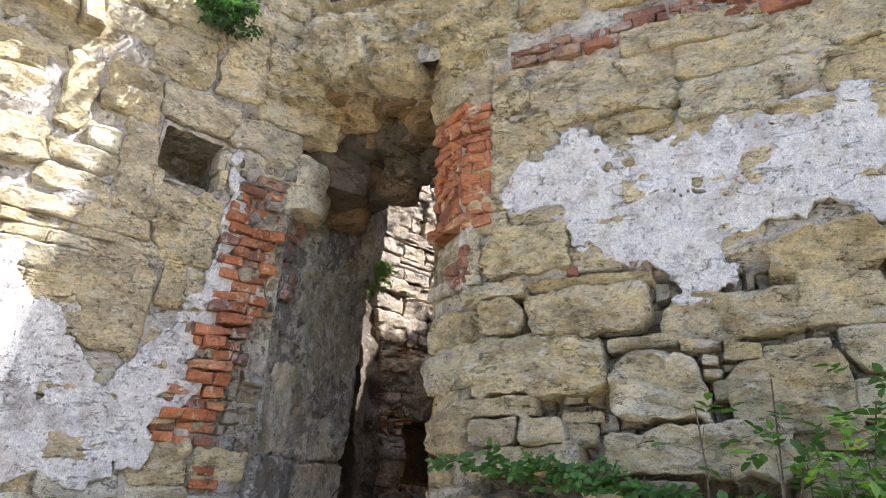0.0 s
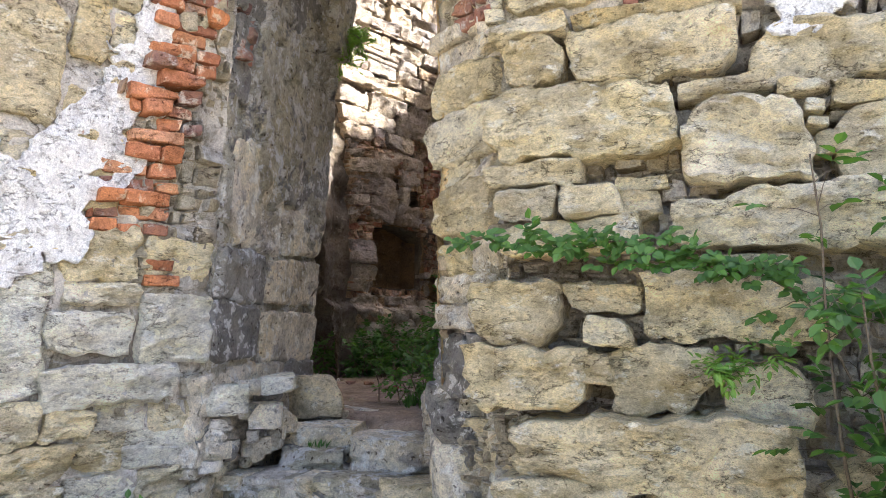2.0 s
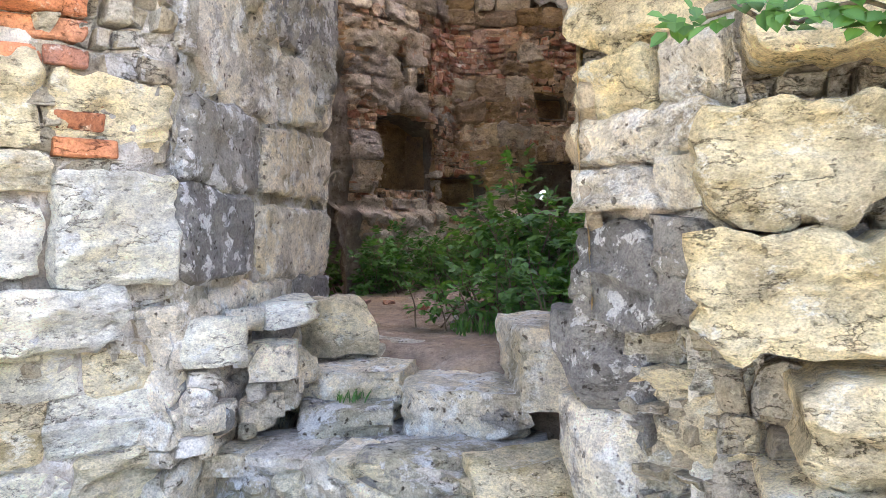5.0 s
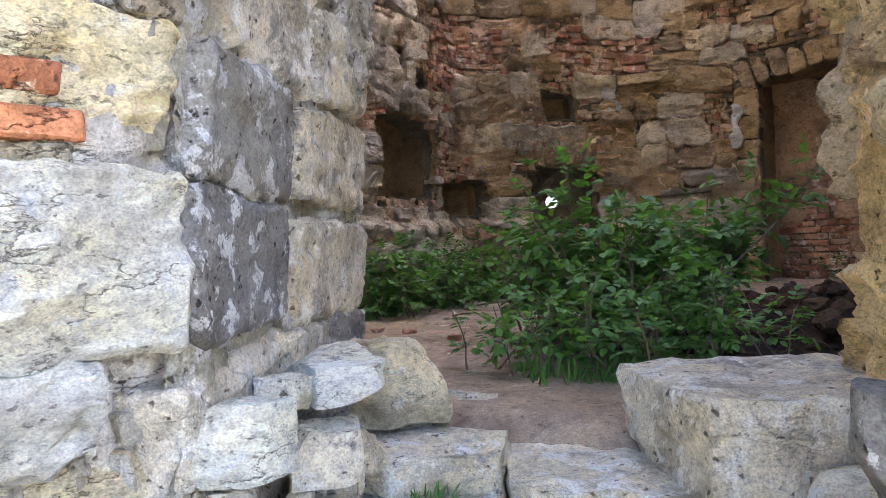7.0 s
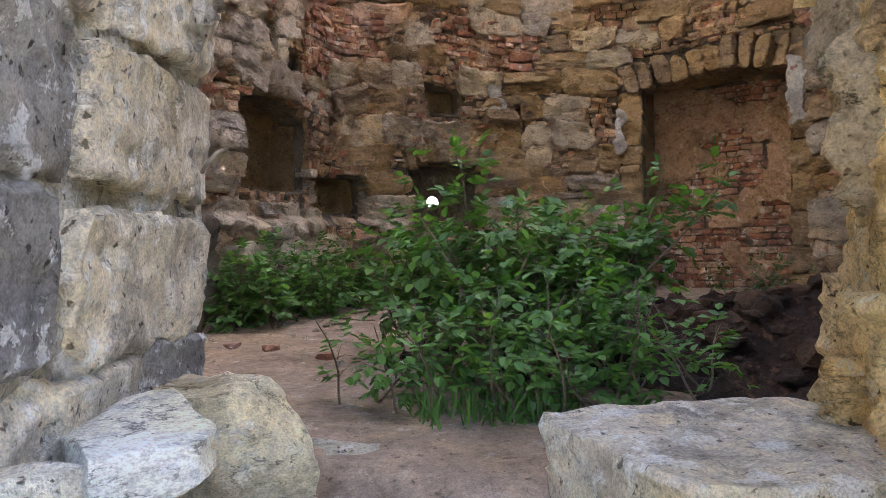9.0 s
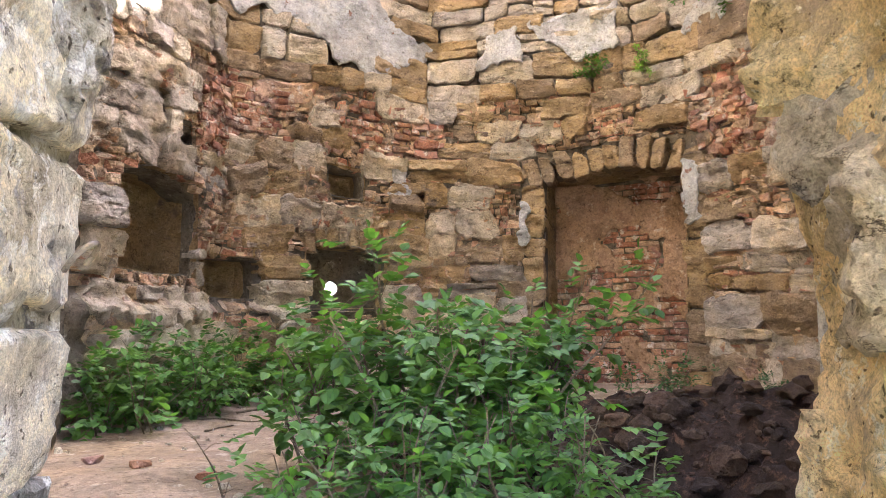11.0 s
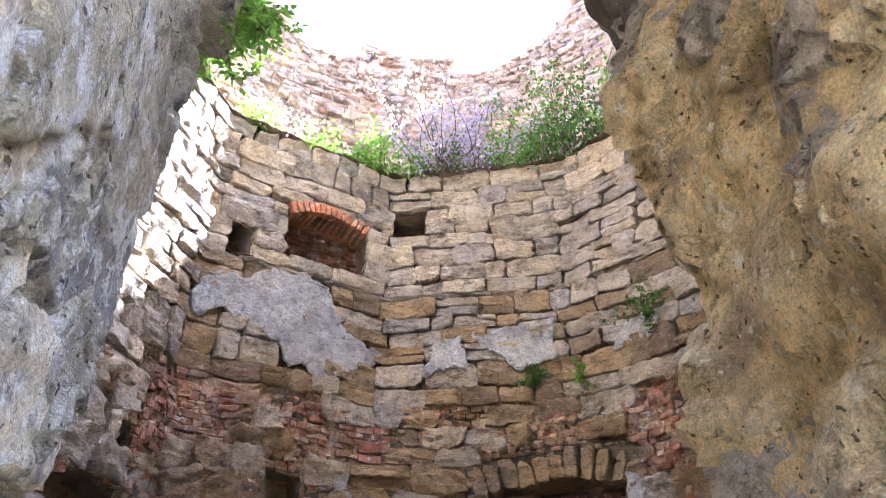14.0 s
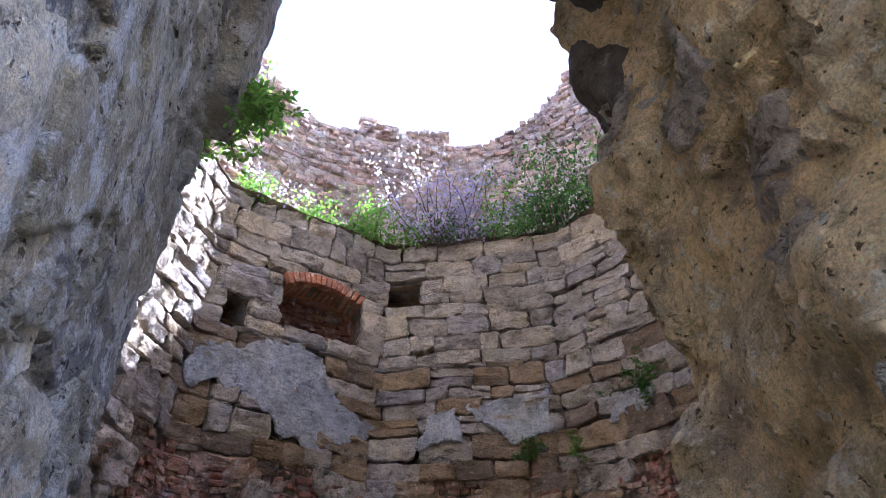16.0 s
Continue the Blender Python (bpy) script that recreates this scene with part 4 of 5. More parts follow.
def coat_relief(u, v):
    hollow = max(0.0, fbm(Vector((u * 7, v * 5, 21.0)), 4) - 0.12)
    pock = max(0.0, noise.noise(Vector((u * 30, v * 26, 22.0))) - 0.15)
    return 0.022 + 0.035 * fbm(Vector((u * 2.2, v * 1.6, 23.0)), 3) + 0.013 * fbm(Vector((u * 16, v * 16, 24.0)), 4) - min(0.08, 0.22 * hollow) - 0.07 * pock


sheet(JAMB, 0.12, 1.48, 2.05, 5.2, 0.014, ragged([(0.2, 5.2), (0.16, 3.9), (0.3, 3.2), (0.22, 2.5), (0.5, 2.2), (0.9, 2.35), (1.1, 2.1), (1.5, 2.2), (1.5, 5.2)], 0.16, 3.0, 0.55, 6.0), coat_relief, 0.05, GREY, "render_coat", wall_left)


def iron_ring():
    pts = [JAMB(1.31 + 0.05 * math.cos(a), 1.76 + 0.04 * math.sin(a), 0.06 + 0.03 * math.sin(a)) for a in [k * 0.42 for k in range(10)]]
    verts, faces = [], []
    for i, p in enumerate(pts):
        for k in range(6):
            a = k * math.pi / 3
            verts.append(p + JAMB.n * (0.007 * math.cos(a)) + Vector((0, 0, 0.007 * math.sin(a))))
    for i in range(len(pts) - 1):
        for k in range(6):
            faces.append((i * 6 + k, i * 6 + (k + 1) % 6, (i + 1) * 6 + (k + 1) % 6, (i + 1) * 6 + k))
    tagged(mesh_ob("iron_hook", verts, faces, BARK), "bent rusty iron hook set in the jamb", "hook")


iron_ring()

# ---- sill of the breach ----
SILL = Flat(-1.16, 5.02, 1.06, -0.42, 1)
wall_sill = tagged(sheet(SILL, -0.1, 1.30, -0.1, 0.66, 0.05, lambda u, v: 1.0, rough(0.07, 4, 11.0), 0, MORTAR, "wall_sill"), "low rubble sill of grey and pale stones in the breach", "wall", kind="structure")
courses(SILL, -0.1, 1.26, -0.05, 0.68, wall_sill, GREY, (0.09, 0.19), (0.14, 0.36), proud=(0.03, 0.10), rag=0.22, cell=0.022, lump=0.05,
        choose=lambda u, v: random.choice((ASHLAR, PALE, SANDSTONE, MORTAR, GREY)))
def block(quad, z0, z1, material, parent, seed):
    """A quarried slab on a four-cornered footprint, with chipped arrises and bedding on its sides."""
    bm = bmesh.new()
    bmesh.ops.create_cube(bm, size=2.0)
    bmesh.ops.subdivide_edges(bm, edges=bm.edges[:], cuts=17, use_grid_fill=True)
    bm.verts.index_update()
    pick = random.Random(seed)
    knock = [(Vector((pick.choice((-1, 1)), pick.choice((-1, 1)), pick.choice((-1, 0, 0, 1)))).normalized(), pick.uniform(1.0, 1.3)) for _ in range(6)]
    corner = [Vector((x, y, 0)) for x, y in quad]
    verts = []
    for v in bm.verts:
        p = v.co.copy()
        for n, d in knock:
            over = p.dot(n) - d
            if over > 0:
                p -= n * over
        a, b, c = (p.x + 1) / 2, (p.y + 1) / 2, (p.z + 1) / 2
        q = corner[0].lerp(corner[1], a).lerp(corner[3].lerp(corner[2], a), b)
        q.z = z0 + (z1 - z0) * c
        side = Vector((v.co.x, v.co.y, 0)) if max(abs(v.co.x), abs(v.co.y)) > 0.99 else Vector((0, 0, 0))
        q += side * 0.02 * fbm(Vector((q.x * 3 + seed, q.y * 3, q.z * 22)), 4)
        q += Vector((0, 0, 0.018 * fbm(Vector((q.x * 5, q.y * 5, seed)), 4))) + v.co.normalized() * 0.014 * fbm(q * 9 + Vector((seed, 0, 0)), 4)
        verts.append(q)
    faces = [tuple(v.index for v in f.verts) for f in bm.faces]
    bm.free()
    ob = mesh_ob("slab", verts, faces, material, parent)
    ob.data.set_sharp_from_angle(angle=radians(30))
    return ob


for quad, z0, z1, mat, seed in (
        (((-1.22, 5.0), (-0.12, 4.6), (0.1, 5.4), (-1.1, 5.7)), 0.2, 0.68, MORTAR, 9.0),
        (((-1.0, 5.32), (-0.55, 5.28), (-0.42, 5.66), (-1.08, 5.84)), 0.68, 0.90, ASHLAR, 1.0), (((-0.96, 5.10), (-0.60, 5.12), (-0.58, 5.46), (-0.98, 5.58)), 0.60, 0.79, GREY, 2.0),
        (((-0.57, 5.12), (-0.10, 4.88), (0.0, 5.44), (-0.46, 5.55)), 0.60, 0.86, ASHLAR, 3.0), (((-0.12, 4.88), (0.42, 4.78), (0.62, 5.38), (-0.11, 5.46)), 0.80, 1.105, ASHLAR, 4.0)):
    block(quad, z0, z1, mat, wall_sill, seed)
for x, y, z, rx, ry, rz, mat, turn, seed in (
        (-0.84, 5.80, 1.05, 0.17, 0.22, 0.13, SANDSTONE, 8, 1.0), (-1.20, 4.83, 1.12, 0.11, 0.07, 0.08, PALE, 12, 5.0), (-1.01, 5.29, 1.175, 0.12, 0.22, 0.045, PALE, 18, 6.0),
        (-1.04, 5.12, 1.00, 0.09, 0.1, 0.07, ASHLAR, 0, 10.0), (0.10, 4.66, 0.82, 0.14, 0.12, 0.14, PALE, 30, 8.0), (-0.45, 4.86, 0.62, 0.24, 0.16, 0.09, GREY, -20, 9.0),
        (-0.10, 4.62, 0.55, 0.24, 0.20, 0.16, SANDSTONE, 10, 11.0), (0.03, 4.30, 1.10, 0.14, 0.16, 0.15, DARK, 25, 13.0), (0.04, 4.32, 0.82, 0.15, 0.17, 0.17, ASHLAR, 15, 14.0), (-0.7, 5.9, 0.84, 0.35, 0.25, 0.1, GREY, 0, 12.0)):
    boulder("stone", x, y, z, rx, ry, rz, mat, wall_sill, seed, 0.3, turn)
random.seed(52)
for k in range(26):
    x = random.uniform(-1.32, -0.98)
    y = 4.72 + (x + 1.32) * 1.9 + random.uniform(-0.04, 0.06)
    r = random.uniform(0.025, 0.065)
    boulder("stone", x, y, random.uniform(0.70, 1.16), r * random.uniform(0.9, 1.6), r, r * random.uniform(0.6, 1.0), random.choice((MORTAR, ASHLAR, DARK, GREY)), wall_sill, 200.0 + k, 0.4, random.uniform(-40, 40))
# broken soffit that runs back and down from the overhang into the breach's head
def soffit():
    random.seed(77)
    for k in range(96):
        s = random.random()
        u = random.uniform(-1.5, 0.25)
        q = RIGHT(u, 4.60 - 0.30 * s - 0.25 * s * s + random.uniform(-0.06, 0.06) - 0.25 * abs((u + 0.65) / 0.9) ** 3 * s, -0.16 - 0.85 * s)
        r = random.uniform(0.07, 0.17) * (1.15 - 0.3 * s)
        # darker stone towards the back puts the cavity's shade into the colour
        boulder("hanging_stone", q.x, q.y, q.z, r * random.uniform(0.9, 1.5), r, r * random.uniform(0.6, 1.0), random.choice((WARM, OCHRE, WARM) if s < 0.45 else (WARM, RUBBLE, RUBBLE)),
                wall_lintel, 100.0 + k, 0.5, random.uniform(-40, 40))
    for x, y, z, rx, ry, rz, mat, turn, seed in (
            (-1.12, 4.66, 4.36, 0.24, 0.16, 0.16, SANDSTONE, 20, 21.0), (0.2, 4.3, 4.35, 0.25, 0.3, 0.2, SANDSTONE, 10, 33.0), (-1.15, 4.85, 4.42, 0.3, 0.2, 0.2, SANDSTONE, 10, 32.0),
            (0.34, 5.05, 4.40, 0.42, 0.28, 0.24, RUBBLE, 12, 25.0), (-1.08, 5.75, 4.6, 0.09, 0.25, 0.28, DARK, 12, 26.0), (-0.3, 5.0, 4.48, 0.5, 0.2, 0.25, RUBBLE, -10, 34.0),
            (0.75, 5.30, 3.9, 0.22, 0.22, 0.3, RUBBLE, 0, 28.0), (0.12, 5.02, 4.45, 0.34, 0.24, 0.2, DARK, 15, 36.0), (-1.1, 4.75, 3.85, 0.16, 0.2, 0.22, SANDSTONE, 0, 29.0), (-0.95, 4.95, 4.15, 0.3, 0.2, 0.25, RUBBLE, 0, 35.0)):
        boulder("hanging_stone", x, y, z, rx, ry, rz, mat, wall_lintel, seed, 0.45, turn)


soffit()

# ---- masonry of the tower ----
TOWER_PLASTER = [(4.45, 5.30), (5.1, 5.45), (5.35, 5.62), (6.1, 5.55), (6.3, 5.05), (6.85, 4.85), (6.75, 4.65), (6.35, 4.55), (6.3, 4.35), (5.75, 4.45), (5.4, 4.8), (4.9, 4.95), (4.5, 4.85)]
BRICK_ZONES = [(4.20, 3.55, 5.15, 4.10), (5.75, 3.55, 6.85, 4.05), (9.80, 3.30, 10.8, 4.05), (4.0, 3.25, 4.45, 3.7)]
tower_holes = [q[:4] for q in HOLES.values()]
DOOR_FRAME = [(8.05, 3.25, 9.85, 3.60), (7.92, 0.6, 8.16, 3.3), (9.69, 0.6, 9.90, 3.3)]


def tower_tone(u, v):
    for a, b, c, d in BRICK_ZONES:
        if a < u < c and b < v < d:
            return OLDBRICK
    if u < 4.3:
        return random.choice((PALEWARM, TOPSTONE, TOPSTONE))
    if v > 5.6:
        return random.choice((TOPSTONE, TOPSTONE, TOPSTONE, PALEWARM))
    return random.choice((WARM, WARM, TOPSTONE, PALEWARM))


in_tower_plaster = lambda u, v: inside(TOWER_PLASTER, u, v) > 0.08
lower_face = tagged(new("wall_tower_foot"), "lower rubble courses of the tower with brick repairs", "wall", kind="structure")
upper_face = tagged(new("wall_tower_head"), "upper coursed sandstone blocks of the tower", "wall", kind="structure")


def in_brick(u, v):
    """Positive where the face is patched with brick."""
    best = -1.0
    for a, b, c, d in BRICK_ZONES:
        best = max(best, 1 - math.hypot((u - (a + c) / 2) / (0.62 * (c - a)), (v - (b + d) / 2) / (0.62 * (d - b))))
    return best + 0.55 * fbm(Vector((u * 2.2, v * 3.5, 14.0)), 4)


clear = lambda u, v: hole_value(u, v) > 0.05 and not any(a - 0.06 < u < c + 0.06 and b - 0.05 < v < d for a, b, c, d in DOOR_FRAME)
join = ([], [])
random.seed(15)
courses(TOWER, 2.4, 11.2, 0.75, 4.3, None, TFILL, (0.05, 0.13), (0.08, 0.26), proud=(-0.035, 0.005), rag=0.28, cell=0.06, small=0.2, lump=0.045, gap=0.012, join=join, keep=clear)
tower_fill = tagged(mesh_ob("packing_stones", join[0], join[1], TFILL, lower_face), kind="stuff")
tower_fill.data.set_sharp_from_angle(angle=radians(28))
random.seed(16)
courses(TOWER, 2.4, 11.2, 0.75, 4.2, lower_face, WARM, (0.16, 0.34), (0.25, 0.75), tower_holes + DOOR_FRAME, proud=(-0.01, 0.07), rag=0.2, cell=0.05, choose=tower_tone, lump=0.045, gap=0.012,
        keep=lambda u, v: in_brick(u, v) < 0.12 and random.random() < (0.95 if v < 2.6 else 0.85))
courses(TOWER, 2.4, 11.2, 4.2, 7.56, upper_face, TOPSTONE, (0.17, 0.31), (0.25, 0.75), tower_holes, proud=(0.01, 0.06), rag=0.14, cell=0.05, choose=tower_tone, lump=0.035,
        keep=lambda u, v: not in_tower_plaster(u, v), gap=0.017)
for a, b, c, d in BRICK_ZONES:
    bricks(TOWER, a - 0.15, c + 0.15, b - 0.12, d + 0.12, lower_face, OLDBRICK, keep=lambda u, v: clear(u, v) and in_brick(u, v) > 0.05 and random.random() < 0.9, proud=(-0.02, 0.04), rag=0.3, long=0.22)
sheet(TOWER, 4.2, 7.0, 4.2, 5.75, 0.025, ragged(TOWER_PLASTER, 0.10, 4.0, 0.55, 5.0), plaster_relief(0.04, 6.0), 0.05, DULLPLASTER, "plaster", wall_tower)
for poly, seed in (([(7.41, 4.57), (7.9, 4.65), (7.85, 5.02), (7.5, 4.95)], 1.0), ([(8.55, 4.57), (9.03, 4.75), (9.03, 5.23), (8.65, 5.2), (8.0, 5.05), (8.1, 4.95)], 2.0),
                   ([(9.8, 4.62), (10.36, 4.7), (10.4, 4.95), (9.9, 4.9)], 3.0), ([(6.38, 2.97), (6.52, 3.0), (6.58, 3.3), (6.45, 3.5), (6.36, 3.3)], 4.0),
                   ([(7.86, 2.5), (7.95, 2.5), (7.97, 3.0), (7.88, 3.0)], 5.0), ([(9.75, 2.6), (9.9, 2.7), (9.9, 3.3), (9.75, 3.3)], 6.0)):
    a, b = min(p[0] for p in poly) - 0.1, min(p[1] for p in poly) - 0.1
    c, d = max(p[0] for p in poly) + 0.1, max(p[1] for p in poly) + 0.1
    sheet(TOWER, a, c, b, d, 0.025, ragged(poly, 0.08, 6.0, 0.0, seed), plaster_relief(0.06, seed), 0.05, DULLPLASTER, "plaster", wall_tower)


# walled-up door in the tower
def door_infill():
    face = lambda u, v, n=0.0: TOWER(u, v, n - 0.66)
    wall = tagged(sheet(face, 8.1, 9.75, 0.5, 3.5, 0.05, lambda u, v: 1.0, rough(0.02, 4, 12.0), 0, RUBBLE, "door_1"), "walled-up doorway of red brick with crumbling pale render", "door", kind="structure")
    bare = lambda u, v: fbm(Vector((u * 1.7, v * 1.7, 2.0)), 4) + 0.75 * max(0.0, 2.05 - v) - 0.24 + 0.5 * max(0.0, v - 3.1) + 0.6 * math.exp(-((u - 8.85) ** 2 + (v - 2.6) ** 2) / 0.05)
    bricks(face, 8.2, 9.68, 0.6, 3.3, wall, OLDBRICK, keep=lambda u, v: bare(u, v) > -0.08, long=0.24, proud=(0.0, 0.022), gap=0.012)
    sheet(face, 8.18, 9.70, 0.6, 3.4, 0.025, lambda u, v: -bare(u, v), plaster_relief(0.035, 7.0), 0.03, RENDER, "render_coat", wall)
    for k in range(11):
        a = -1 + 2 * (k + 0.5) / 11
        u, v = 8.92 + 0.98 * a, 3.33 - 0.16 * a * a
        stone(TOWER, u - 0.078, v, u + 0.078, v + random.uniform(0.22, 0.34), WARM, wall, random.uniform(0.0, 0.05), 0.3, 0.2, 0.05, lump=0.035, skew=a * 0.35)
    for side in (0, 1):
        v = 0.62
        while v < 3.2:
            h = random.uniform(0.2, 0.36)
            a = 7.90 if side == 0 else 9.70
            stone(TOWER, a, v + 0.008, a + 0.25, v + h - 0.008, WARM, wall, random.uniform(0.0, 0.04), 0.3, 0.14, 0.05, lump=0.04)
            v += h


door_infill()
for key, count in (("loop", 8),):
    a, b, c, d, _ = HOLES[key]
    for k in range(count):
        s = -1 + 2 * (k + 0.5) / count
        u = (a + c) / 2 + s * ((c - a) / 2 + 0.06)
        v = d - 0.12 * s * s
        stone(TOWER, u - 0.055, v, u + 0.055, v + 0.2, WARM, lower_face, 0.04, 0.2, 0.2, 0.05, lump=0.035, skew=s * 0.4)
a, b, c, d, _ = HOLES["fireplace"]
for k in range(14):
    s = -1 + 2 * (k + 0.5) / 14
    u, v = (a + c) / 2 + s * (c - a) / 2, d - 0.13 * s * s
    stone(TOWER, u - 0.034, v, u + 0.034, v + 0.14, BRICK, upper_face, 0.06, 0.4, 0.06, 0.07, "brick", 0.008, skew=s * 0.5)


hearth = lambda u, v, n=0.0: TOWER(u, v, n - 0.6)
bricks(hearth, 5.44, 6.60, 5.84, 6.58, upper_face, OLDBRICK, long=0.22, proud=(0.0, 0.04), rag=0.25)


def rubble_top():
    top = ragged([(1.0, 7.3), (15, 7.3), (15, 10.6), (10.3, 10.9), (9.5, 11.5), (9.1, 11.0), (8.6, 10.55), (7.8, 10.4), (7.6, 10.75), (6.6, 10.8), (6.2, 10.3), (4.9, 11.1), (3.0, 11.6), (1.0, 11.5)], 0.15, 3.0)
    join = ([], [])
    courses(UPPER, 3.2, 10.8, 7.55, 11.7, None, OLDBRICK, (0.06, 0.12), (0.10, 0.28), proud=(0.0, 0.09), rag=0.14, cell=0.12, small=0.0, lump=0.03, keep=lambda u, v: top(u, v) > -0.02, join=join)
    m = surface("brick_rubble", [(0.53, 0.37, 0.28), (0.59, 0.47, 0.37), (0.46, 0.30, 0.22), (0.61, 0.53, 0.44), (0.54, 0.43, 0.34)], stain=(0.38, 0.29, 0.23), second=(0.64, 0.57, 0.48),
                grain=40.0, bump=0.8, per="island")
    tagged(mesh_ob("brick_rubble", join[0], join[1], m, wall_tower_top), kind="stuff")


rubble_top()


# ---- plants ----
class Leaves:
    """Gathers leaves and twigs of one plant into meshes."""

    def __init__(self):
        self.v, self.f, self.sv, self.sf = [], [], [], []

    def leaf(self, p, d, up, length, width):
        d = d.normalized()
        side = d.cross(up)
        if side.length < 1e-3:
            side = d.cross(Vector((1, 0, 0)))
        side.normalize()
        n = side.cross(d)
        droop = -0.18 * length
        k = len(self.v)
        fold = 0.10 * width
        self.v += [p, p + d * length * 0.3 + side * width * 0.42 + n * fold, p + d * length * 0.65 + side * width * 0.40 + n * (fold + droop * 0.4), p + d * length + n * droop,
                   p + d * length * 0.65 - side * width * 0.40 + n * (fold + droop * 0.4), p + d * length * 0.3 - side * width * 0.42 + n * fold]
        self.f += [(k, k + 1, k + 2, k + 3), (k, k + 3, k + 4, k + 5)]

    def spray(self, p, d, up, size, count=5, width=0.5):
        """A compound leaf: leaflets in pairs on a stalk with one at its end."""
        d = d.normalized()
        side = d.cross(up)
        side = side.normalized() if side.length > 1e-3 else Vector((1, 0, 0))
        for k in range(count):
            if k == count - 1:
                q, way = p + d * size, d
            else:
                q = p + d * size * (0.35 + 0.3 * (k // 2))
                way = d * 0.6 + side * (1 if k % 2 else -1)
            self.leaf(q, way + Vector((0, 0, random.uniform(-0.25, 0.15))), up, size * random.uniform(0.55, 0.75), size * width * random.uniform(0.6, 0.8))

    def tube(self, pts, r0, r1, sides=5):
        base = len(self.sv)
        for i, p in enumerate(pts):
            q = pts[min(i + 1, len(pts) - 1)] - pts[max(i - 1, 0)]
            m = q.to_track_quat("Z", "Y").to_matrix()
            r = r0 + (r1 - r0) * i / (len(pts) - 1)
            for k in range(sides):
                a = 2 * math.pi * k / sides
                self.sv.append(p + m @ Vector((r * math.cos(a), r * math.sin(a), 0)))
        for i in range(len(pts) - 1):
            for k in range(sides):
                self.sf.append((base + i * sides + k, base + i * sides + (k + 1) % sides, base + (i + 1) * sides + (k + 1) % sides, base + (i + 1) * sides + k))

    def make(self, root, leaf_material, leaf_name="foliage", stem_name="twig_work"):
        if self.v:
            mesh_ob(leaf_name, self.v, self.f, leaf_material, root, smooth=False)
        if self.sv:
            tagged(mesh_ob(stem_name, self.sv, self.sf, BARK, root), kind="stuff")


def rnd_dir(up=0.0):
    while True:
        v = Vector((random.uniform(-1, 1), random.uniform(-1, 1), random.uniform(-1, 1)))
        if 0.1 < v.length < 1:
            v.normalize()
            v.z += up
            return v


def stem_path(p, d, length, n=7, bend=0.25, rise=0.05):
    pts = [p.copy()]
    d = d.normalized()
    for _ in range(n):
        d = (d + rnd_dir() * bend + Vector((0, 0, rise))).normalized()
        pts.append(pts[-1] + d * length / n)
    return pts


def shrub(name, label, category, base, stems, sprays, size, leaf_material, radius=0.012, leafy_from=0.35, count=5, bend=0.2, width=0.5, group="", compound=True):
    """stems: list of (offset x, offset y, direction, length)."""
    root = thing(name, label, category, *base, group=group)
    g = Leaves()
    for dx, dy, way, length in stems:
        pts = stem_path(Vector(base) + Vector((dx, dy, 0)), Vector(way), length, 8, bend)
        one = Leaves()
        one.tube(pts, radius, radius * 0.35)
        mesh_ob("stem", one.sv, one.sf, BARK, root)
        for _ in range(sprays):
            k = random.uniform(leafy_from, 1.0) * (len(pts) - 1)
            i = min(int(k), len(pts) - 2)
            p = pts[i].lerp(pts[i + 1], k - i)
            out = rnd_dir(0.25)
            twig = random.uniform(0.3, 1.6) * size
            q = p + out * twig
            g.tube([p, p + out * twig * 0.5 + Vector((0, 0, 0.01)), q], radius * 0.25, radius * 0.12, 3)
            if compound:
                g.spray(q, out + Vector((0, 0, -0.1)), Vector((0, 0, 1)) + rnd_dir() * 0.35, size, count, width)
            else:
                for _ in range(3):
                    g.leaf(q, out + rnd_dir() * 0.8, Vector((0, 0, 1)) + rnd_dir() * 0.35, size * random.uniform(0.6, 1), size * width)
    g.make(root, leaf_material)
    return root


random.seed(11)
# the elder bush that fills the tower's middle
bush = []
for k in range(26):
    a = random.uniform(0, 6.28)
    lean = random.uniform(0.1, 0.75)
    bush.append((random.uniform(-0.45, 0.55), random.uniform(-0.35, 0.35), (math.cos(a) * lean, math.sin(a) * lean, 1.0), random.uniform(0.5, 0.92)))
bush += [(random.uniform(0.2, 0.7), random.uniform(-0.3, 0.3), (random.uniform(-0.2, 0.6), random.uniform(-0.3, 0.3), 1.0), random.uniform(0.5, 0.8)) for _ in range(10)]
bush += [(0.25, -0.1, (0.9, -0.35, 0.62), 1.45), (0.3, 0.0, (0.9, -0.2, 0.55), 1.25), (0.0, 0.0, (-0.1, 0.1, 1.0), 1.08), (0.35, 0.2, (0.8, -0.5, 0.35), 1.1)]
shrub("elder_bush", "dense green elder bush growing from the tower's earth floor", "bush", (0.46, 7.12, floor_z(0.46, 7.12) - 0.03), bush, 25, 0.088, LEAF, 0.010, 0.28, 5, 0.16, 0.95)
low = [(random.uniform(-0.5, 0.6), random.uniform(-0.25, 0.25), (random.uniform(-0.8, 0.8), random.uniform(-0.8, 0.3), 0.7), random.uniform(0.25, 0.5)) for _ in range(16)]
shrub("low_shrub", "low green seedlings at the foot of the elder bush", "shrub", (0.35, 6.55, floor_z(0.35, 6.55) - 0.03), low, 9, 0.085, LEAF, 0.006, 0.2, 5, 0.25, 0.9)
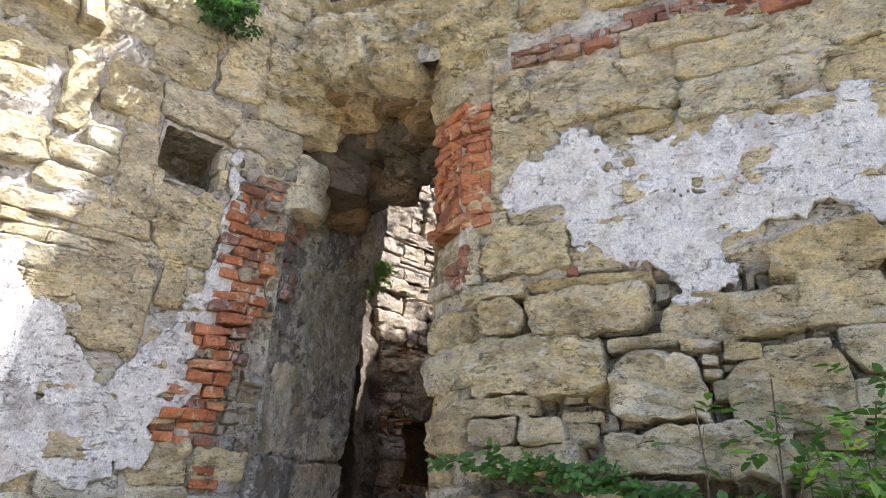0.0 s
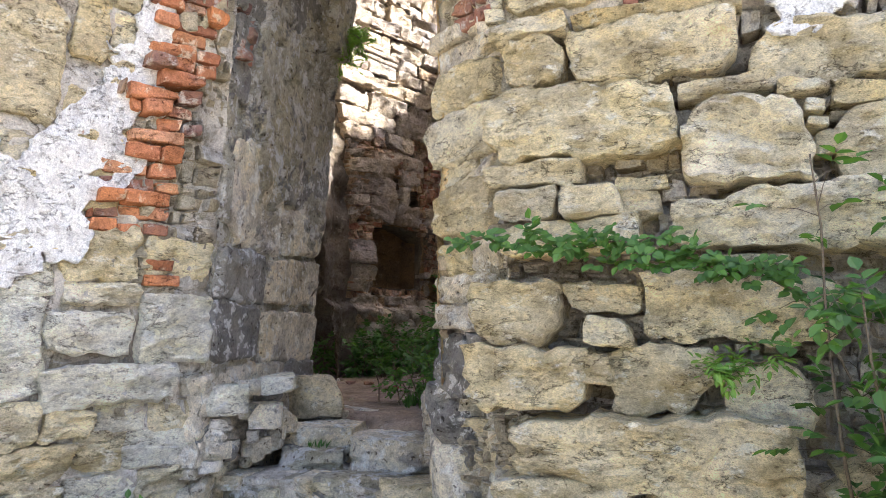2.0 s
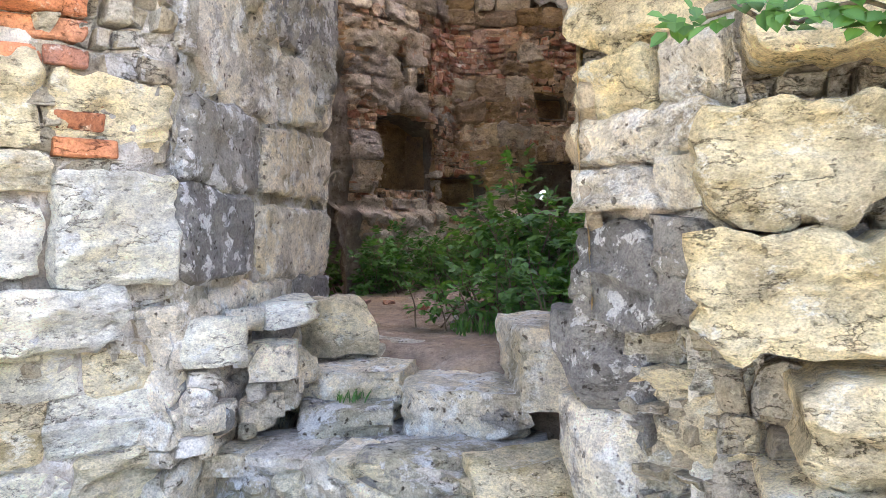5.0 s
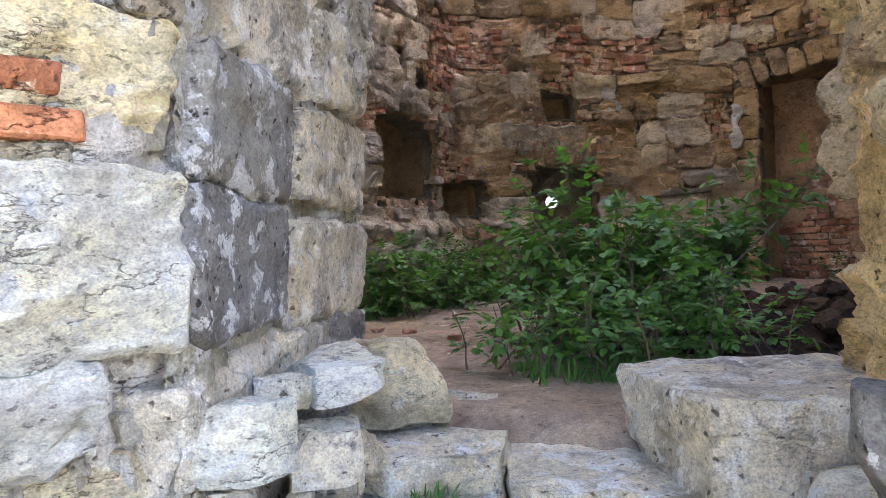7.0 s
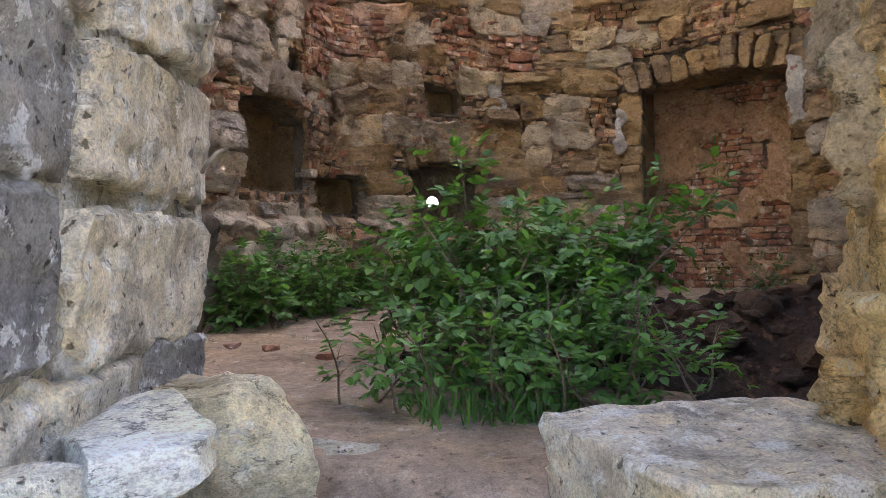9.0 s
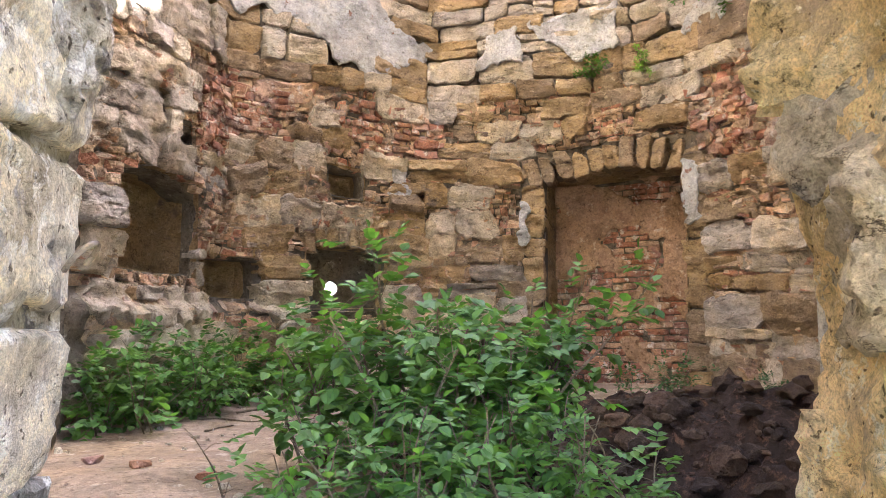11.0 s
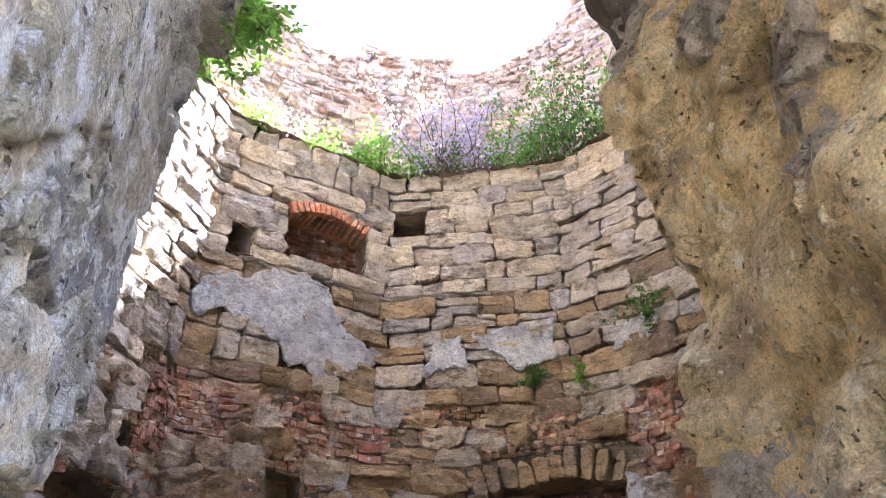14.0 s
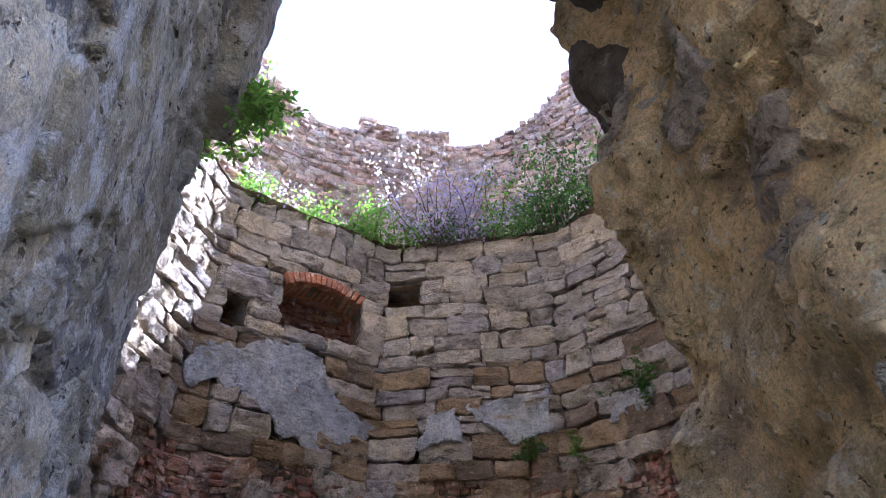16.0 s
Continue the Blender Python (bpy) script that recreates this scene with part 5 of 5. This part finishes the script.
for x, y, n in ((-0.12, 6.5, 9), (0.45, 6.45, 9), (0.30, 6.05, 8), (0.72, 6.1, 8)):
    low = [(random.uniform(-0.3, 0.3), random.uniform(-0.2, 0.2), (random.uniform(-0.7, 0.7), random.uniform(-0.7, 0.5), 0.9), random.uniform(0.3, 0.55)) for _ in range(n)]
    shrub("low_shrub", "low leafy shoots in front of the elder bush", "shrub", (x, y, floor_z(x, y) - 0.03), low, 11, 0.068, LEAF, 0.006, 0.15, 5, 0.25, 0.75)
# dark growth along the tower's foot
for x, y, n, tall in ((-0.35, 9.75, 28, 0.66), (0.35, 10.35, 28, 0.66), (1.05, 10.6, 22, 0.66), (-0.75, 9.2, 18, 0.6)):
    st = [(random.uniform(-0.42, 0.42), random.uniform(-0.3, 0.3), (random.uniform(-0.5, 0.5), random.uniform(-0.7, 0.3), 1.0), random.uniform(0.5, 1.0) * tall) for _ in range(n)]
    shrub("nettle_patch", "green leafy growth along the tower's wall", "plant", (x, y, floor_z(x, y) - 0.03), st, 14, 0.08, LEAF, 0.006, 0.15, 5, 0.2, 0.95, group="growth along the wall")
for x, y, n, tall in ((3.55, 8.75, 14, 0.55), (4.1, 8.1, 10, 0.35)):
    st = [(random.uniform(-0.3, 0.3), random.uniform(-0.2, 0.2), (random.uniform(-0.6, 0.6), random.uniform(-0.6, 0.4), 1.0), random.uniform(0.5, 1.0) * tall) for _ in range(n)]
    shrub("weed_clump", "dark weeds at the foot of the walled-up door", "plant", (x, y, floor_z(x, y) - 0.03), st, 9, 0.06, DEEPLEAF, 0.005, 0.2, 5, 0.25, 0.5, group="weeds in the tower")

# shrubs in front of the right-hand wall
st = [(random.uniform(-0.25, 0.5), random.uniform(-0.15, 0.15), (random.uniform(-0.14, 0.2), random.uniform(-0.2, 0.15), 1.0), random.uniform(1.2, 2.1)) for _ in range(28)]
shrub("elder_shrub", "young elder shrub with fresh green leaves against the wall", "shrub", (1.43, 2.90, ground_z(1.43, 2.90) - 0.03), st, 22, 0.09, LEAF, 0.009, 0.3, 5, 0.11, 0.75)
st = [(random.uniform(-0.2, 0.35), random.uniform(-0.1, 0.15), (random.uniform(-0.14, 0.25), random.uniform(-0.15, 0.1), 1.0), random.uniform(1.2, 1.9)) for _ in range(22)]
shrub("young_elder", "bright yellow-green young elder shoots before the wall", "shrub", (1.42, 2.55, ground_z(1.42, 2.55) - 0.03), st, 16, 0.08, YOUNG, 0.007, 0.5, 5, 0.10, 0.65)
st = [(random.uniform(-0.15, 0.15), random.uniform(-0.1, 0.1), (random.uniform(-0.3, 0.2), random.uniform(-0.2, 0.1), 1.0), random.uniform(0.5, 0.8)) for _ in range(6)]
shrub("young_elder", "short bright green elder shoots before the wall", "shrub", (0.95, 2.55, ground_z(0.95, 2.55) - 0.03), st, 9, 0.08, YOUNG, 0.006, 0.5, 5, 0.12, 0.5)


def vine():
    root = thing("creeper", "green creeper trailing along the wall's stone courses", "creeper", *RIGHT(0.1, 1.85, 0.1))
    g = Leaves()
    for u0, v0, du, dv, n in ((0.0, 1.86, 0.75, -0.03, 14), (0.35, 1.82, 0.8, -0.12, 14), (0.80, 1.76, 0.8, -0.22, 14)):
        pts = [RIGHT(u0 + du * k / n + 0.02 * noise.noise(Vector((k * 0.7, u0, 0))), v0 + dv * k / n + 0.05 * noise.noise(Vector((k * 0.5, v0, 3))), 0.19) for k in range(n + 1)]
        g.tube(pts, 0.006, 0.003, 4)
        for p in pts:
            for _ in range(3):
                out = RIGHT.n * random.uniform(0.2, 0.9) + RIGHT.u * random.uniform(-1, 1) + Vector((0, 0, random.uniform(-0.5, 0.6)))
                g.spray(p + rnd_dir() * 0.03, out, Vector((0, 0, 1)) + RIGHT.n * 0.8 + rnd_dir() * 0.3, random.uniform(0.05, 0.075), 5, 0.8)
    g.make(root, LEAF)


vine()


def blades(name, label, x, y, n, tall, spread, material, level=ground_z, group="weeds before the wall"):
    root = thing(name, label, "grass", x, y, level(x, y) - 0.02, group=group)
    g = Leaves()
    for _ in range(n):
        p = Vector((x + random.uniform(-spread, spread), y + random.uniform(-spread, spread) * 0.6, 0))
        p.z = level(p.x, p.y) - 0.02
        d = Vector((random.uniform(-0.5, 0.5), random.uniform(-0.5, 0.5), 1))
        g.leaf(p, d, rnd_dir(), random.uniform(0.5, 1) * tall, 0.007)
    g.make(root, material, "turf")


for x, y in ((-1.46, 4.16), (-1.68, 4.0), (-1.95, 3.75)):
    blades("grass_tuft", "tuft of green grass at the wall's foot", x, y, 60, 0.5, 0.18, LEAF)
    st = [(random.uniform(-0.18, 0.18), random.uniform(-0.12, 0.12), (random.uniform(-0.4, 0.3), random.uniform(-0.4, 0.2), 1.0), random.uniform(0.3, 0.52)) for _ in range(16)]
    shrub("nettle_clump", "low nettles at the foot of the wall", "plant", (x, y - 0.05, ground_z(x, y) - 0.03), st, 12, 0.075, LEAF, 0.005, 0.2, 5, 0.3, 0.7, group="weeds before the wall")
blades("dry_grass", "bleached dry grass stalks at the wall's foot", -1.85, 3.9, 45, 0.62, 0.3, DRY)

blades("grass_tuft", "tiny tuft of green grass in a joint of the sill", -0.76, 5.27, 40, 0.07, 0.07, LEAF, lambda x, y: 0.80, "grass in the breach")
blades("grass_tuft", "soft green grass below the elder bush", 0.05, 6.15, 160, 0.15, 0.28, LEAF, floor_z, "grass in the breach")


def tuft_on(surf, name, label, u, v, n, size, material, reach, category="plant", hang=0.0, group=""):
    p = surf(u, v, 0.05)
    root = thing(name, label, category, *p, group=group)
    g = Leaves()
    for _ in range(n):
        out = (surf(u, v, 0.1) - surf(u, v, 0.0)).normalized() * random.uniform(0.2, 1.0) + rnd_dir(0.3 - hang) * 0.8
        pts = stem_path(p, out, reach * random.uniform(0.5, 1.0), 5, 0.25, 0.08 - hang * 0.3)
        g.tube(pts, 0.005, 0.002, 4)
        for q in pts[1:]:
            for _ in range(3):
                g.spray(q + rnd_dir() * size * 0.5, rnd_dir(0.1), Vector((0, 0, 1)) + rnd_dir() * 0.4, size, 5, 0.5)
    g.make(root, material)
    return root


tuft_on(TOWER, "wall_plant", "small green plant rooted in the tower's masonry", 8.75, 4.45, 9, 0.05, LEAF, 0.28, group="plants on the tower wall")
tuft_on(TOWER, "wall_plant", "sparse green seedling rooted in the tower's masonry", 9.3, 4.42, 7, 0.04, YOUNG, 0.25, group="plants on the tower wall")
tuft_on(TOWER, "wall_sapling", "thin sapling hanging from the tower's masonry", 10.25, 4.9, 9, 0.055, LEAF, 0.5, hang=0.1, group="plants on the tower wall")
tuft_on(LEFT, "corner_plant", "dark green bush rooted high in the wall's corner", 0.82, 4.78, 36, 0.055, DEEPLEAF, 0.36, category="bush")
tuft_on(JAMB, "hanging_creeper", "bright green creeper hanging at the breach's inner edge", 1.47, 3.75, 22, 0.045, YOUNG, 0.36, category="creeper", hang=0.9)
tuft_on(LEFT, "wall_sprig", "fresh green sprig on the ruined wall", 1.15, 1.40, 5, 0.07, YOUNG, 0.18)


tuft_on(RIGHT, "wall_sprig", "bright yellow-green sprig growing from a joint of the wall", 0.98, 1.36, 4, 0.06, YOUNG, 0.22, group="sprigs on the wall")


def ledge_bush(name, label, u, tall, wide, n, size, material, radius=3.15, z=7.55, category="bush"):
    a = radians(200) - u / 3.05
    x, y = 1.75 + radius * math.cos(a), 8.5 + radius * math.sin(a)
    root = thing(name, label, category, x, y, z - 0.02, group="bushes on the tower's ledge")
    g = Leaves()
    for _ in range(n):
        p = Vector((x + random.uniform(-wide, wide), y + random.uniform(-wide, wide) * 0.7, z - 0.03))
        pts = stem_path(p, Vector((random.uniform(-0.9, 0.9), random.uniform(-0.9, 0.5), 1)), tall * random.uniform(0.4, 0.85), 6, 0.35)
        g.tube(pts, 0.010, 0.003, 4)
        for _ in range(64):
            k = random.uniform(0.1, 1.0) * (len(pts) - 1)
            i = min(int(k), len(pts) - 2)
            q = pts[i].lerp(pts[i + 1], k - i) + rnd_dir() * random.uniform(0, 0.22)
            g.leaf(q, rnd_dir(), Vector((0, 0, 1)) + rnd_dir() * 0.8, size * random.uniform(0.5, 1.0), size * 0.55)
    g.make(root, material)


for u, tall, wide, n, mat in ((4.9, 0.7, 0.2, 7, YOUNG), (5.6, 0.6, 0.2, 5, YOUNG), (6.3, 0.95, 0.25, 12, YOUNG), (6.8, 0.8, 0.25, 12, YOUNG), (7.3, 0.9, 0.25, 12, YOUNG), (7.9, 1.0, 0.3, 14, LEAF),
                              (8.5, 1.3, 0.35, 20, YOUNG), (9.1, 1.7, 0.35, 26, LEAF), (9.6, 1.9, 0.35, 26, LEAF), (10.1, 1.9, 0.35, 20, YOUNG)):
    ledge_bush("ledge_bush", "green bush growing on the tower's broken ledge" if mat is LEAF else "yellow-green bush growing on the tower's broken ledge", u, tall, wide, n, 0.07, mat)
for u, tall, n in ((7.6, 2.2, 26), (8.05, 1.7, 10), (5.2, 0.9, 4)):
    ledge_bush("lilac_bush", "lilac bush in pale violet blossom on the tower's ledge", u, tall, 0.22, n, 0.07, LILAC, 3.02)
ledge_bush("leaning_tree", "light green tree top at the tower's broken rim", 4.3, 2.6, 0.35, 12, 0.09, YOUNG, 3.7, 8.2, "tree")


# ---- litter on the tower's floor ----
def litter():
    random.seed(5)
    join = ([], [])
    for _ in range(260):
        a, r = random.uniform(0, 6.28), 3.0 * math.sqrt(random.random())
        x, y = 1.75 + r * math.cos(a), 8.5 + r * math.sin(a)
        q = random.uniform(0.008, 0.035)
        z = floor_z(x, y)
        off = len(join[0])
        pts = [Vector((x + q * random.uniform(0.6, 1.3) * math.cos(k * 1.26), y + q * random.uniform(0.6, 1.3) * math.sin(k * 1.26), z - 0.01)) for k in range(5)]
        join[0].extend(pts + [Vector((p.x * 0.6 + x * 0.4, p.y * 0.6 + y * 0.4, z + q * random.uniform(0.4, 0.8))) for p in pts])
        join[1].extend([(off + k, off + (k + 1) % 5, off + 5 + (k + 1) % 5, off + 5 + k) for k in range(5)] + [tuple(off + 5 + k for k in range(5))])
    tagged(mesh_ob("pebbles", join[0], join[1], FILL, None, smooth=False), "scattered pebbles and stone chips on the earth floor", "pebbles", kind="stuff")
    for x, y, turn, length in ((-0.5, 9.3, 20, 0.5), (-0.2, 9.5, -15, 0.6), (0.25, 9.7, 10, 0.7), (-0.1, 8.9, 50, 0.35), (0.5, 9.6, -5, 0.5)):
        g = Leaves()
        d = Vector((math.cos(radians(turn)), math.sin(radians(turn)), 0))
        pts = [Vector((x, y, 0)) + d * length * k / 5 + Vector((0, 0.02 * math.sin(k * 1.3), 0)) for k in range(6)]
        for p in pts:
            p.z = floor_z(p.x, p.y) + 0.008
        g.tube(pts, 0.011, 0.005)
        tagged(mesh_ob("dead_stick", g.sv, g.sf, BARK), "dry dead stick lying on the earth floor", "stick", group="sticks on the floor")
    for x, y, turn, seed in ((-0.55, 7.9, 20, 41.0), (-0.75, 8.2, 50, 42.0), (-0.3, 7.6, 10, 43.0)):
        tagged(boulder("brick_fragment", x, y, floor_z(x, y) + 0.012, 0.045, 0.03, 0.02, OLDBRICK, None, seed, 0.3, turn), "broken brick fragment lying on the earth floor", "brick", group="brick fragments")


litter()
